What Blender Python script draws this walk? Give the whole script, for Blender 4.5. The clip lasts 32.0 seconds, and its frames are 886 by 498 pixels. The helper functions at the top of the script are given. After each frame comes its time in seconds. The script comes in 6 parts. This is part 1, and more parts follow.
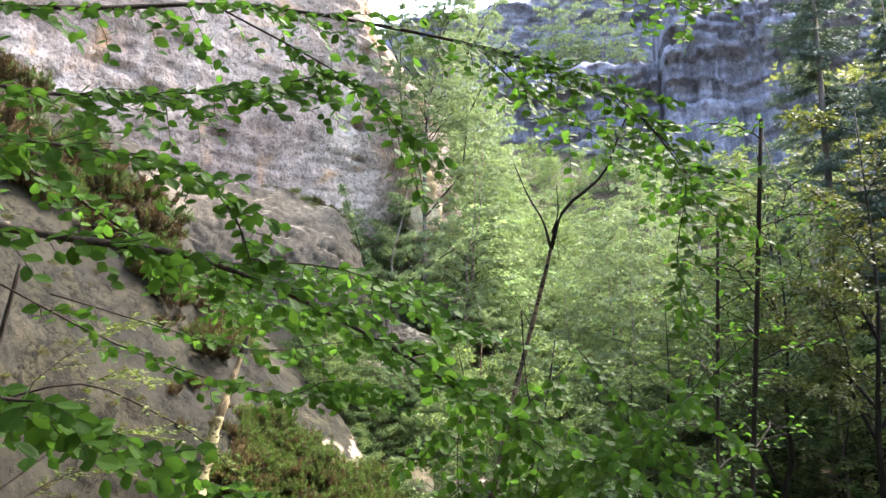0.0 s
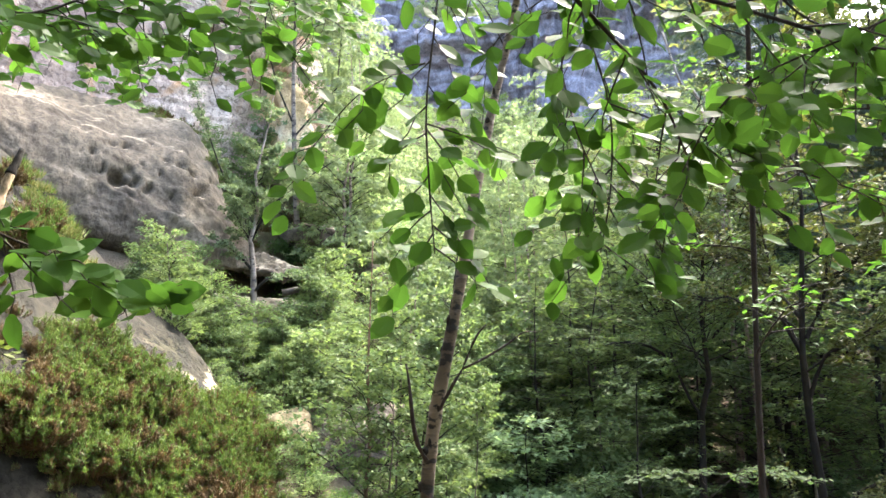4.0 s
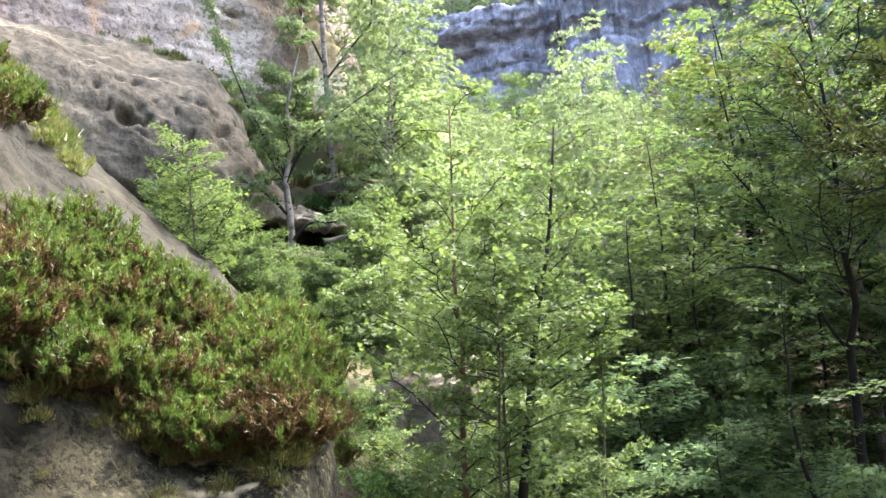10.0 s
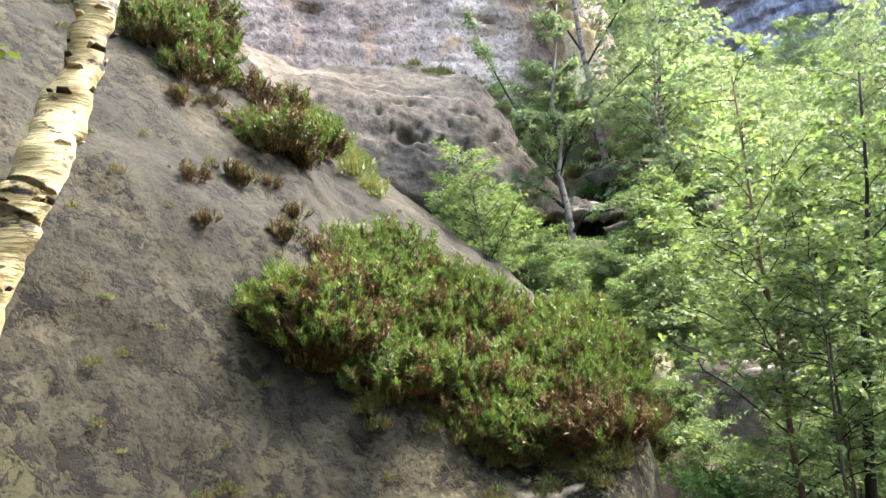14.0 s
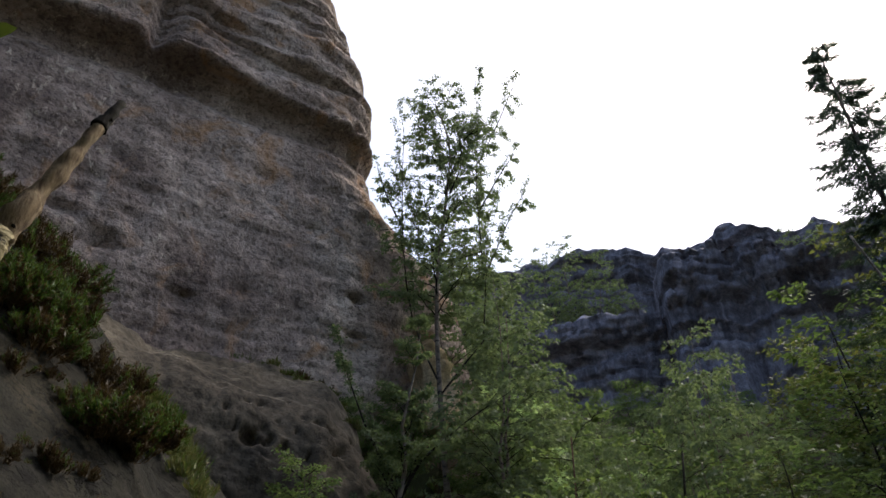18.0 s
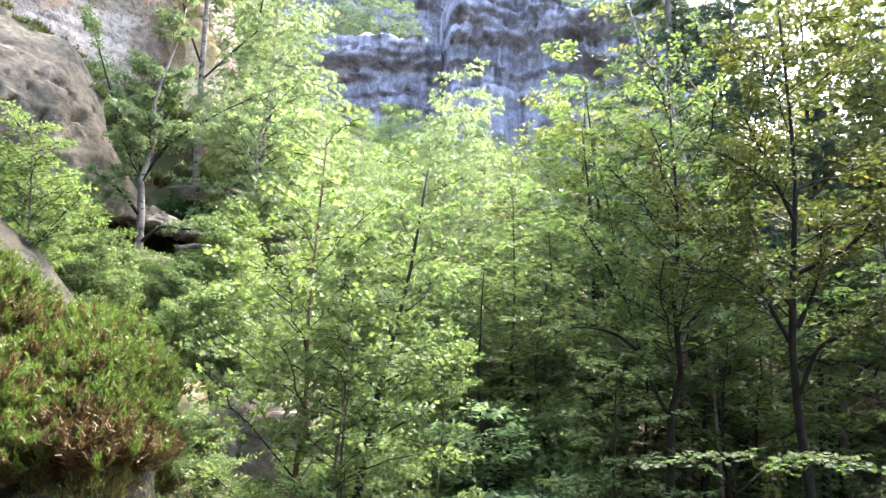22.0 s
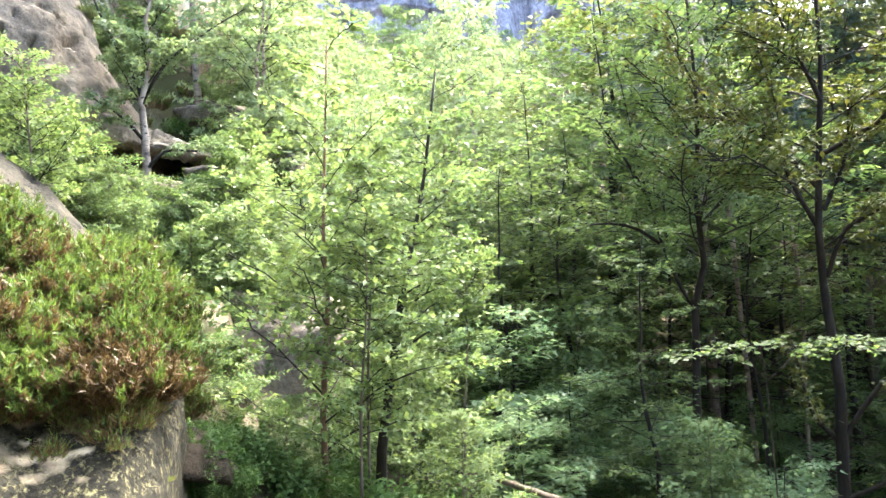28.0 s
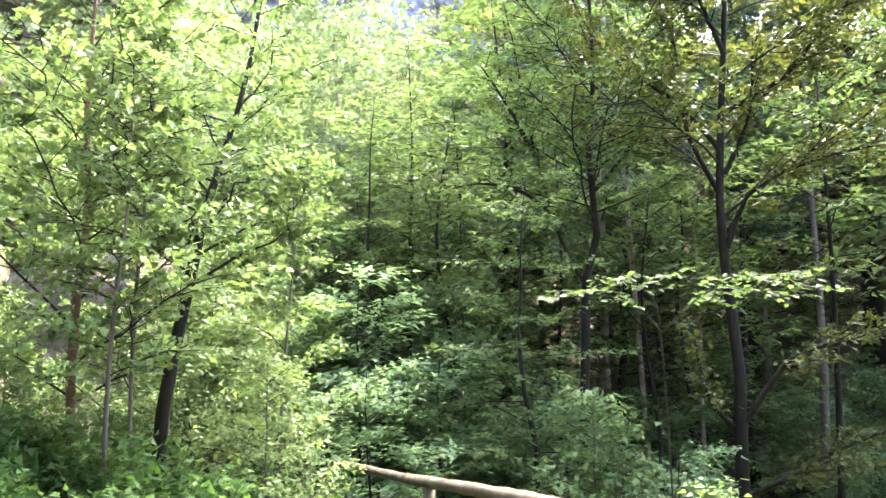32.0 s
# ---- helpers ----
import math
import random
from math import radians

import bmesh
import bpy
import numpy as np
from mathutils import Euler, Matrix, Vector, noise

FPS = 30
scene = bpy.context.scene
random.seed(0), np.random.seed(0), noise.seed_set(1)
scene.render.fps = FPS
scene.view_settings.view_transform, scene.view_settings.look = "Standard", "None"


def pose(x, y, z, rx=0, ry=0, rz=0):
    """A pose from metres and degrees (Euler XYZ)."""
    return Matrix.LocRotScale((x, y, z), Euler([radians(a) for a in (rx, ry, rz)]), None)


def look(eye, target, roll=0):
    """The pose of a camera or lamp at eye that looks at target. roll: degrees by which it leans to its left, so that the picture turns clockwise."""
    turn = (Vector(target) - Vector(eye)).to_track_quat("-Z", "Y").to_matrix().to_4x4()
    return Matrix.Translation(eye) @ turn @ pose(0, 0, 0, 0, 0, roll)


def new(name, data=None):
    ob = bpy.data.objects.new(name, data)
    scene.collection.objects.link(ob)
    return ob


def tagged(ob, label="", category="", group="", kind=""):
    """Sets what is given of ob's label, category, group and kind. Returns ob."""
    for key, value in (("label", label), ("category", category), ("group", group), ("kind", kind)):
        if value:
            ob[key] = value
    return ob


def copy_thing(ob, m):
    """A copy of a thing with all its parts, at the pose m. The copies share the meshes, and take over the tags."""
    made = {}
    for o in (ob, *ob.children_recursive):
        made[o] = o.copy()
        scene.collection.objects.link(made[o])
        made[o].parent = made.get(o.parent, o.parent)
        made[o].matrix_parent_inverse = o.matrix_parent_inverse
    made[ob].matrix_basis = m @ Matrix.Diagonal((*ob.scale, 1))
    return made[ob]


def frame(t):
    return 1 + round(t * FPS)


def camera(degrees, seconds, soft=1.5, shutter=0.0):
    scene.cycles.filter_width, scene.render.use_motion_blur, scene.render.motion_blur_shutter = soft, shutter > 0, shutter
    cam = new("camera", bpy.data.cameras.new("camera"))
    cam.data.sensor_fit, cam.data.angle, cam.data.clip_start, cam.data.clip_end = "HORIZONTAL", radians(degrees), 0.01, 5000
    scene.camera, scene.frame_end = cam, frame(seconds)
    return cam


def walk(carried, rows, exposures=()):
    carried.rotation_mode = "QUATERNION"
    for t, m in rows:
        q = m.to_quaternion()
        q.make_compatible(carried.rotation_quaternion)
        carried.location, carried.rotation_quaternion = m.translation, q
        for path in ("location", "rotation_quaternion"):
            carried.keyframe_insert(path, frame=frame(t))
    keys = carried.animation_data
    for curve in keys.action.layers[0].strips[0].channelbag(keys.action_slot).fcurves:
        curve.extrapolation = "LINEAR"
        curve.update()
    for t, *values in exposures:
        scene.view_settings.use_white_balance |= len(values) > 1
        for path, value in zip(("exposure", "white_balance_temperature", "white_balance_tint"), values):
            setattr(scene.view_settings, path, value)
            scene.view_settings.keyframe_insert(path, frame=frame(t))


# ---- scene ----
cam = camera(60.9, 32.0)
PATH = [
    (0, (0.0, 0.0, 4.35), (0.0, 1.975, 4.663), 0.0),
    (0.5, (0.01, 0.497, 4.216), (0.004, 2.47, 4.546), -1.9),
    (1, (-0.1, 0.974, 4.018), (-0.04, 2.946, 4.345), -3.6),
    (1.5, (-0.24, 1.507, 3.85), (-0.204, 3.478, 4.186), -3.5),
    (2, (-0.31, 1.971, 3.731), (-0.138, 3.936, 4.063), -2.8),
    (2.5, (-0.4, 2.364, 3.55), (-0.041, 4.315, 3.806), -4.1),
    (3, (-0.32, 2.728, 3.425), (0.106, 4.672, 3.624), -3.4),
    (3.5, (-0.28, 3.011, 3.237), (0.246, 4.931, 3.432), -3.2),
    (4, (-0.26, 3.454, 3.064), (0.09, 5.407, 3.314), -2.0),
    (4.5, (-0.18, 3.8, 2.988), (-0.047, 5.765, 3.334), -1.4),
    (6.5, (-0.25, 5.025, 2.412), (-0.112, 6.989, 2.766), -2.8),
    (7, (-0.28, 5.361, 2.334), (-0.234, 7.326, 2.705), -3.8),
    (7.5, (-0.29, 5.582, 2.217), (-0.172, 7.556, 2.519), -4.7),
    (8, (-0.46, 5.885, 1.971), (-0.228, 7.842, 2.31), -4.6),
    (8.5, (-0.57, 6.291, 1.833), (-0.312, 8.249, 2.15), -4.3),
    (9, (-0.58, 6.539, 1.741), (-0.258, 8.491, 2.029), -4.6),
    (9.5, (-0.77, 6.844, 1.536), (-0.4, 8.788, 1.83), -5.5),
    (10, (-0.8, 7.015, 1.543), (-0.515, 8.972, 1.846), -5.2),
    (10.5, (-0.82, 7.091, 1.575), (-0.528, 9.047, 1.874), -3.8),
    (11, (-0.84, 7.091, 1.575), (-0.439, 9.03, 1.861), -3.8),
    (11.5, (-0.85, 7.111, 1.578), (-0.34, 9.027, 1.839), -3.5),
    (12, (-0.86, 7.111, 1.578), (-0.327, 9.025, 1.811), -3.8),
    (12.5, (-0.87, 7.111, 1.578), (-0.43, 9.051, 1.79), -3.9),
    (13, (-0.88, 7.11, 1.588), (-0.576, 9.074, 1.811), -4.8),
    (13.5, (-0.98, 7.116, 1.609), (-1.02, 9.098, 1.874), -5.4),
    (14, (-0.99, 7.076, 1.674), (-1.414, 8.998, 2.027), -8.3),
    (14.5, (-0.99, 7.05, 1.771), (-1.604, 8.854, 2.38), -9.3),
    (15, (-1.0, 7.033, 1.819), (-1.728, 8.703, 2.643), -10.3),
    (15.5, (-1.01, 7.025, 1.868), (-1.852, 8.538, 2.869), -9.3),
    (17.5, (-0.5, 7.069, 1.653), (-0.762, 8.671, 2.821), -4.7),
    (18, (-0.95, 6.932, 1.813), (-0.902, 8.625, 2.878), -3.5),
    (18.5, (-0.93, 6.993, 1.813), (-0.644, 8.719, 2.782), -3.2),
    (19, (-0.89, 6.996, 1.793), (-0.459, 8.758, 2.637), -1.7),
    (19.5, (-0.87, 7.029, 1.778), (-0.307, 8.81, 2.491), -2.0),
    (20, (-0.89, 7.04, 1.77), (-0.257, 8.832, 2.394), -2.0),
    (20.5, (-0.88, 7.063, 1.753), (-0.265, 8.887, 2.295), -0.1),
    (21, (-0.86, 7.085, 1.746), (-0.233, 8.922, 2.227), 0.6),
    (21.5, (-0.85, 7.078, 1.725), (-0.217, 8.929, 2.141), 0.8),
    (22, (-0.84, 7.084, 1.685), (-0.19, 8.941, 2.043), 0.7),
    (22.5, (-0.83, 7.082, 1.634), (-0.153, 8.939, 1.939), 0.0),
    (23, (-0.82, 7.088, 1.595), (-0.114, 8.943, 1.843), -0.5),
    (23.5, (-0.82, 7.078, 1.533), (-0.095, 8.933, 1.71), -0.1),
    (24, (-0.82, 7.064, 1.49), (-0.083, 8.921, 1.59), 0.2),
    (24.5, (-0.82, 7.077, 1.472), (-0.108, 8.946, 1.479), 0.2),
    (25, (-0.85, 7.102, 1.445), (-0.264, 9.014, 1.407), 0.3),
    (25.5, (-0.85, 7.081, 1.452), (-0.413, 9.032, 1.431), 0.3),
    (27.5, (-0.802, 7.172, 1.564), (-0.375, 9.12, 1.719), -4.7),
    (28, (-0.76, 7.349, 1.75), (-0.143, 9.249, 1.858), -3.0),
    (28.5, (-0.709, 7.565, 1.605), (0.028, 9.42, 1.729), -3.7),
    (29, (-0.513, 7.852, 1.347), (0.302, 9.671, 1.513), -3.4),
    (29.5, (-0.354, 8.154, 1.253), (0.514, 9.949, 1.412), -3.1),
    (30, (-0.185, 8.399, 1.158), (0.782, 10.144, 1.302), -2.6),
    (30.5, (0.108, 8.65, 0.883), (1.109, 10.37, 1.087), -2.4),
    (31, (0.386, 8.864, 0.68), (1.336, 10.607, 0.925), -0.9),
    (31.5, (0.61, 9.097, 0.583), (1.559, 10.842, 0.818), -0.7),
    (32, (0.77, 9.201, 0.567), (1.612, 11.007, 0.744), -1.6),
]
BRIGHT = 3.85
EXPOSURES = [(t, BRIGHT + e) for t, e in ((0.0, -0.15), (2.0, -0.05), (4.0, 0.4), (7.0, 0.2), (10.0, 0.3), (13.0, 0.5), (14.0, 0.25), (15.5, 0.1), (17.3, -2.95), (19.2, -2.6), (20.0, -1.1), (20.6, -0.3), (21.2, 0.2), (23.0, 0.65), (24.0, 0.85), (25.0, 1.0), (28.0, 1.0), (32.0, 1.28))]
walk(cam, [(t, look(eye, target, roll)) for t, eye, target, roll in PATH], EXPOSURES)

# ---- daylight ----
SUN_AZ, SUN_EL = radians(50), radians(55)          # azimuth from +y towards +x
world = bpy.data.worlds.new("sky")
scene.world = world
world.use_nodes = True
wn = world.node_tree
sky = wn.nodes.new("ShaderNodeTexSky")
sky.sky_type = "NISHITA"
sky.sun_disc = False
sky.sun_elevation, sky.sun_rotation = SUN_EL, SUN_AZ
sky.air_density, sky.dust_density, sky.ozone_density = 1.0, 4.0, 1.0
wn.nodes["Background"].inputs["Strength"].default_value = 0.15
wn.links.new(sky.outputs[0], wn.nodes["Background"].inputs["Color"])
sun = new("sun", bpy.data.lights.new("sun", "SUN"))
sun.data.energy, sun.data.angle, sun.data.color = 1.1, radians(8), (1.0, 0.95, 0.87)
SUN_TO = Vector((math.sin(SUN_AZ) * math.cos(SUN_EL), math.cos(SUN_AZ) * math.cos(SUN_EL), math.sin(SUN_EL)))
sun.matrix_world = look(SUN_TO * 60, (0, 0, 0))

# ---- materials ----


class Nodes:
    """Short ways to write a node material."""

    def __init__(self, name, rough=0.85, spec=0.25):
        self.m = bpy.data.materials.new(name)
        self.m.use_nodes = True
        self.t = self.m.node_tree
        self.b = self.t.nodes["Principled BSDF"]
        self.b.inputs["Roughness"].default_value = rough
        self.b.inputs["Specular IOR Level"].default_value = spec
        self.co = self.t.nodes.new("ShaderNodeTexCoord").outputs["Object"]

    def put(self, a, sock):
        if isinstance(a, (int, float)):
            sock.default_value = a
        elif isinstance(a, tuple):
            sock.default_value = (*a, 1.0) if len(a) == 3 else a
        else:
            self.t.links.new(a, sock)

    def stretch(self, x, y, z):
        n = self.t.nodes.new("ShaderNodeMapping")
        self.t.links.new(self.co, n.inputs["Vector"])
        n.inputs["Scale"].default_value = (x, y, z)
        return n.outputs[0]

    def noise(self, scale, detail=4.0, rough=0.6, vec=None, warp=0.0):
        n = self.t.nodes.new("ShaderNodeTexNoise")
        self.t.links.new(vec or self.co, n.inputs["Vector"])
        n.inputs["Scale"].default_value, n.inputs["Detail"].default_value = scale, detail
        n.inputs["Roughness"].default_value, n.inputs["Distortion"].default_value = rough, warp
        return n.outputs["Fac"]

    def cells(self, scale, vec=None):
        n = self.t.nodes.new("ShaderNodeTexVoronoi")
        self.t.links.new(vec or self.co, n.inputs["Vector"])
        n.inputs["Scale"].default_value = scale
        return n.outputs["Distance"]

    def ramp(self, fac, *stops):
        n = self.t.nodes.new("ShaderNodeValToRGB")
        self.t.links.new(fac, n.inputs["Fac"])
        el = n.color_ramp.elements
        while len(el) < len(stops):
            el.new(0.5)
        for e, (p, c) in zip(el, stops):
            e.position = p
            e.color = (*c, 1) if isinstance(c, tuple) else (c, c, c, 1)
        return n.outputs["Color"]

    def mix(self, fac, a, b, blend="MIX"):
        n = self.t.nodes.new("ShaderNodeMix")
        n.data_type, n.blend_type = "RGBA", blend
        self.put(fac, n.inputs["Factor"])
        self.put(a, n.inputs["A"])
        self.put(b, n.inputs["B"])
        return n.outputs["Result"]

    def island(self):
        return self.t.nodes.new("ShaderNodeNewGeometry").outputs["Random Per Island"]

    def each(self):
        return self.t.nodes.new("ShaderNodeObjectInfo").outputs["Random"]

    def bump(self, height, strength, dist):
        n = self.t.nodes.new("ShaderNodeBump")
        n.inputs["Strength"].default_value, n.inputs["Distance"].default_value = strength, dist
        self.t.links.new(height, n.inputs["Height"])
        self.t.links.new(n.outputs[0], self.b.inputs["Normal"])

    def done(self, colour):
        self.put(colour, self.b.inputs["Base Color"])
        return self.m


def sandstone(name, dark, mid, light, lichen=None, lichen_at=0.62, streak=0.0, beds=0.0, ochre=None, grain=1.0, low_lichen=False, lit_top=None, moss=None, relief_by=0.10, spotted=0.35, contrast=0.75, lit_top_at=(0.79, 0.88), crust=None, flecks=None):
    """Weathered sandstone: broad tint, stains, grain, and as asked lichen spots, run-off streaks, beds and ochre breaks."""
    n = Nodes(name, 0.92, 0.15)
    broad = n.noise(0.35 * grain, 5, 0.6, warp=0.6)
    fine = n.noise(5.0 * grain, 8, 0.7)
    c = n.ramp(broad, (0.3, dark), (0.5, mid), (0.72, light))
    c = n.mix(contrast, c, n.ramp(fine, (0.28, 0.2), (0.5, 0.52), (0.72, 0.86)), "OVERLAY")
    c = n.mix(0.6, c, n.ramp(n.noise(1.9 * grain, 7, 0.7, warp=0.8), (0.3, 0.25), (0.5, 0.5), (0.7, 0.8)), "OVERLAY")
    specks = n.noise(13.0 * grain, 3, 0.5)
    c = n.mix(n.ramp(specks, (0.54, 0.0), (0.60, spotted)), c, tuple(0.35 * v for v in dark))
    c = n.mix(n.ramp(n.noise(34.0 * grain, 2, 0.5), (0.58, 0.0), (0.64, 0.7 * spotted)), c, tuple(0.3 * v for v in dark))
    if streak:
        run = n.noise(1.0, 6, 0.65, n.stretch(0.9, 0.9, 0.07))
        c = n.mix(n.ramp(run, (0.48, 0.0), (0.68, streak)), c, tuple(0.35 * v for v in dark))
        pale = n.noise(1.3, 6, 0.65, n.stretch(1.1, 1.1, 0.12))
        c = n.mix(n.ramp(pale, (0.56, 0.0), (0.72, streak * 0.8)), c, tuple(min(1, 1.35 * v) for v in light))
    if beds:
        bed = n.noise(1.0, 5, 0.6, n.stretch(0.15, 0.15, 2.2))
        c = n.mix(n.ramp(bed, (0.5, 0.0), (0.7, beds)), c, tuple(0.45 * v for v in dark))
        for size, tall in ((0.5, 5.0), (1.3, 7.0)):     # thin cracks along the beds
            gap = n.noise(size, 5, 0.6, n.stretch(1, 1, tall), warp=0.3)
            c = n.mix(n.ramp(gap, (0.485, 0.0), (0.5, beds), (0.515, 0.0)), c, tuple(0.25 * v for v in dark))
    if ochre:
        patch = n.noise(0.55, 6, 0.6, warp=1.0)
        c = n.mix(n.ramp(patch, (0.55, 0.0), (0.68, 0.5)), c, ochre)
    if moss:
        c = n.mix(n.ramp(n.noise(0.9, 7, 0.65, warp=0.5), (0.53, 0.0), (0.66, 0.55)), c, moss)
    if lit_top:                              # sunlight put into the colour: faces that look up turn paler
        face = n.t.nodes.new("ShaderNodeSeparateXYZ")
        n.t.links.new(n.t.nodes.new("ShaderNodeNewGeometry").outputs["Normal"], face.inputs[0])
        top = n.mix(1.0, n.ramp(face.outputs[2], (lit_top_at[0], 0.0), (lit_top_at[1], 1.0)), n.ramp(n.noise(1.1, 5, 0.65), (0.38, 0.15), (0.56, 0.95)), "MULTIPLY")
        c = n.mix(top, c, lit_top)
    if flecks:                              # pale ragged flecks, run together in patches
        f = n.ramp(n.noise(3.2, 7, 0.72, n.stretch(1.2, 1.2, 0.6), warp=0.5), (0.57, 0.0), (0.63, 0.75))
        c = n.mix(n.mix(1.0, f, n.ramp(n.noise(0.22, 4, 0.6), (0.46, 0.1), (0.58, 1.0)), "MULTIPLY"), c, flecks)
    clods = None
    if crust:                               # crumbly clods of dark dried moss
        clods = n.mix(1.0, n.ramp(n.noise(6.5, 6, 0.7, warp=0.4), (0.50, 0.0), (0.56, 1.0)), n.ramp(n.noise(0.9, 4, 0.6, warp=0.6), (0.45, 0.0), (0.54, 1.0)), "MULTIPLY")
        c = n.mix(clods, c, crust)
    if lichen:
        spots = n.noise(17.0, 6, 0.72, n.stretch(1.3, 1.3, 0.75), warp=0.4)
        where = n.noise(0.8, 3, 0.5)
        s = n.ramp(spots, (lichen_at, 0.0), (lichen_at + 0.14, 0.75))
        w = n.ramp(where, (0.42, 0.0), (0.62, 1.0))
        if low_lichen:                      # thickest near the damp foot
            up = n.t.nodes.new("ShaderNodeSeparateXYZ")
            lee = n.t.nodes.new("ShaderNodeMapRange")
            n.t.links.new(n.co, up.inputs[0])
            far = n.t.nodes.new("ShaderNodeMapRange")
            n.t.links.new(up.outputs[2], far.inputs["Value"])
            for key, v in (("From Min", 3.0), ("From Max", -0.5), ("To Min", 0.12), ("To Max", 1.0)):
                far.inputs[key].default_value = v
            n.t.links.new(up.outputs[0], lee.inputs["Value"])
            for key, v in (("From Min", -3.2), ("From Max", -1.9)):
                lee.inputs[key].default_value = v
            w = n.mix(1.0, n.mix(1.0, n.ramp(where, (0.3, 0.2), (0.55, 1.0)), far.outputs[0], "MULTIPLY"), lee.outputs[0], "MULTIPLY")
        c = n.mix(n.mix(1.0, s, w, "MULTIPLY"), c, lichen)
    relief = n.mix(0.12, n.mix(0.45, fine, n.noise(1.6 * grain, 6, 0.65)), n.ramp(specks, (0.45, 1.0), (0.75, 0.0)))
    if clods:
        relief = n.mix(0.3, relief, clods)
    n.bump(relief, 0.9, relief_by)
    return n.done(c)


ROCK_NEAR = sandstone("lichened_sandstone", (0.0075, 0.0071, 0.0050), (0.0165, 0.0150, 0.0096), (0.034, 0.028, 0.016), (0.22, 0.205, 0.098), 0.52, streak=0.45, grain=1.7, low_lichen=True, lit_top=(0.36, 0.30, 0.20), moss=(0.026, 0.026, 0.010), relief_by=0.045, spotted=0.7, crust=(0.0030, 0.0025, 0.0016))
ROCK_MID = sandstone("pitted_sandstone", (0.050, 0.041, 0.030), (0.096, 0.079, 0.056), (0.170, 0.140, 0.098), (0.36, 0.35, 0.25), 0.68, streak=0.3, lit_top=(0.40, 0.34, 0.24), relief_by=0.07, lit_top_at=(0.80, 0.97))
CLIFF = sandstone("weathered_cliff_sandstone", (0.16, 0.116, 0.094), (0.34, 0.265, 0.215), (0.50, 0.415, 0.345), streak=0.3, beds=0.28, ochre=(0.46, 0.24, 0.09), grain=0.55, relief_by=0.26, spotted=0.5, contrast=0.6, flecks=(0.60, 0.50, 0.38))
# The blue in these greys stands in for haze and shade over the distance.
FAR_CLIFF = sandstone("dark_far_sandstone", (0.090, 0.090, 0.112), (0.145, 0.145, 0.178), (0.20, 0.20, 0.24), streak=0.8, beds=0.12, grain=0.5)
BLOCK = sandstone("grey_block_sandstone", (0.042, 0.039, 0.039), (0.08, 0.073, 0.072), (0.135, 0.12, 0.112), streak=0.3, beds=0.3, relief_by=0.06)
STONE = sandstone("brown_sandstone", (0.05, 0.034, 0.024), (0.10, 0.072, 0.050), (0.16, 0.125, 0.09), streak=0.2, beds=0.3, ochre=(0.20, 0.12, 0.055))
OCHRE = sandstone("fresh_ochre_sandstone", (0.28, 0.19, 0.10), (0.48, 0.36, 0.20), (0.66, 0.56, 0.40), beds=0.3, relief_by=0.06)


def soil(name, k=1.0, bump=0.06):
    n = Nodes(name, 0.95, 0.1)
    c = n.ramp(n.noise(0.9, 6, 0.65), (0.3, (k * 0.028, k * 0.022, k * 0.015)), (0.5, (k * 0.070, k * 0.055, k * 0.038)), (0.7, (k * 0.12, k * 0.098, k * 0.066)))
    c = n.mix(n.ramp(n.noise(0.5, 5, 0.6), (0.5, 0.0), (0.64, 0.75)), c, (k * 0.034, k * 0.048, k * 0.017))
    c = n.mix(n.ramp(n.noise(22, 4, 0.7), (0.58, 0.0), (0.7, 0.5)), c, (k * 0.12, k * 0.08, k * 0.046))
    n.bump(n.noise(14, 6, 0.7), 0.9, bump)
    return n.done(c)


def bark(name, dark, light, scale=1.0, algae=(0.10, 0.12, 0.07)):
    n = Nodes(name, 0.9, 0.2)
    c = n.ramp(n.noise(9 * scale, 6, 0.7, n.stretch(1, 1, 0.25)), (0.32, dark), (0.68, light))
    c = n.mix(n.ramp(n.noise(2.2, 4, 0.6), (0.55, 0.0), (0.7, 0.5)), c, algae)
    n.bump(n.noise(16 * scale, 6, 0.7, n.stretch(1, 1, 0.3)), 0.8, 0.02)
    return n.done(c)


def birch_bark(name, pale, brown, black, scarred=0.58, small=3.2, bands=6.0):
    """White bark with dark cross bands and black scars."""
    n = Nodes(name, 0.7, 0.3)
    c = n.ramp(n.noise(3.0, 5, 0.6), (0.35, brown), (0.6, pale))
    band = n.noise(bands, 5, 0.65, n.stretch(0.6, 0.6, 4.5))
    c = n.mix(n.ramp(band, (0.54, 0.0), (0.62, 0.85)), c, brown)
    scar = n.noise(small, 4, 0.6, n.stretch(1.4, 1.4, 2.6))
    c = n.mix(n.ramp(scar, (scarred, 0.0), (scarred + 0.05, 1.0)), c, black)
    n.bump(band, 0.9, 0.02)
    return n.done(c)


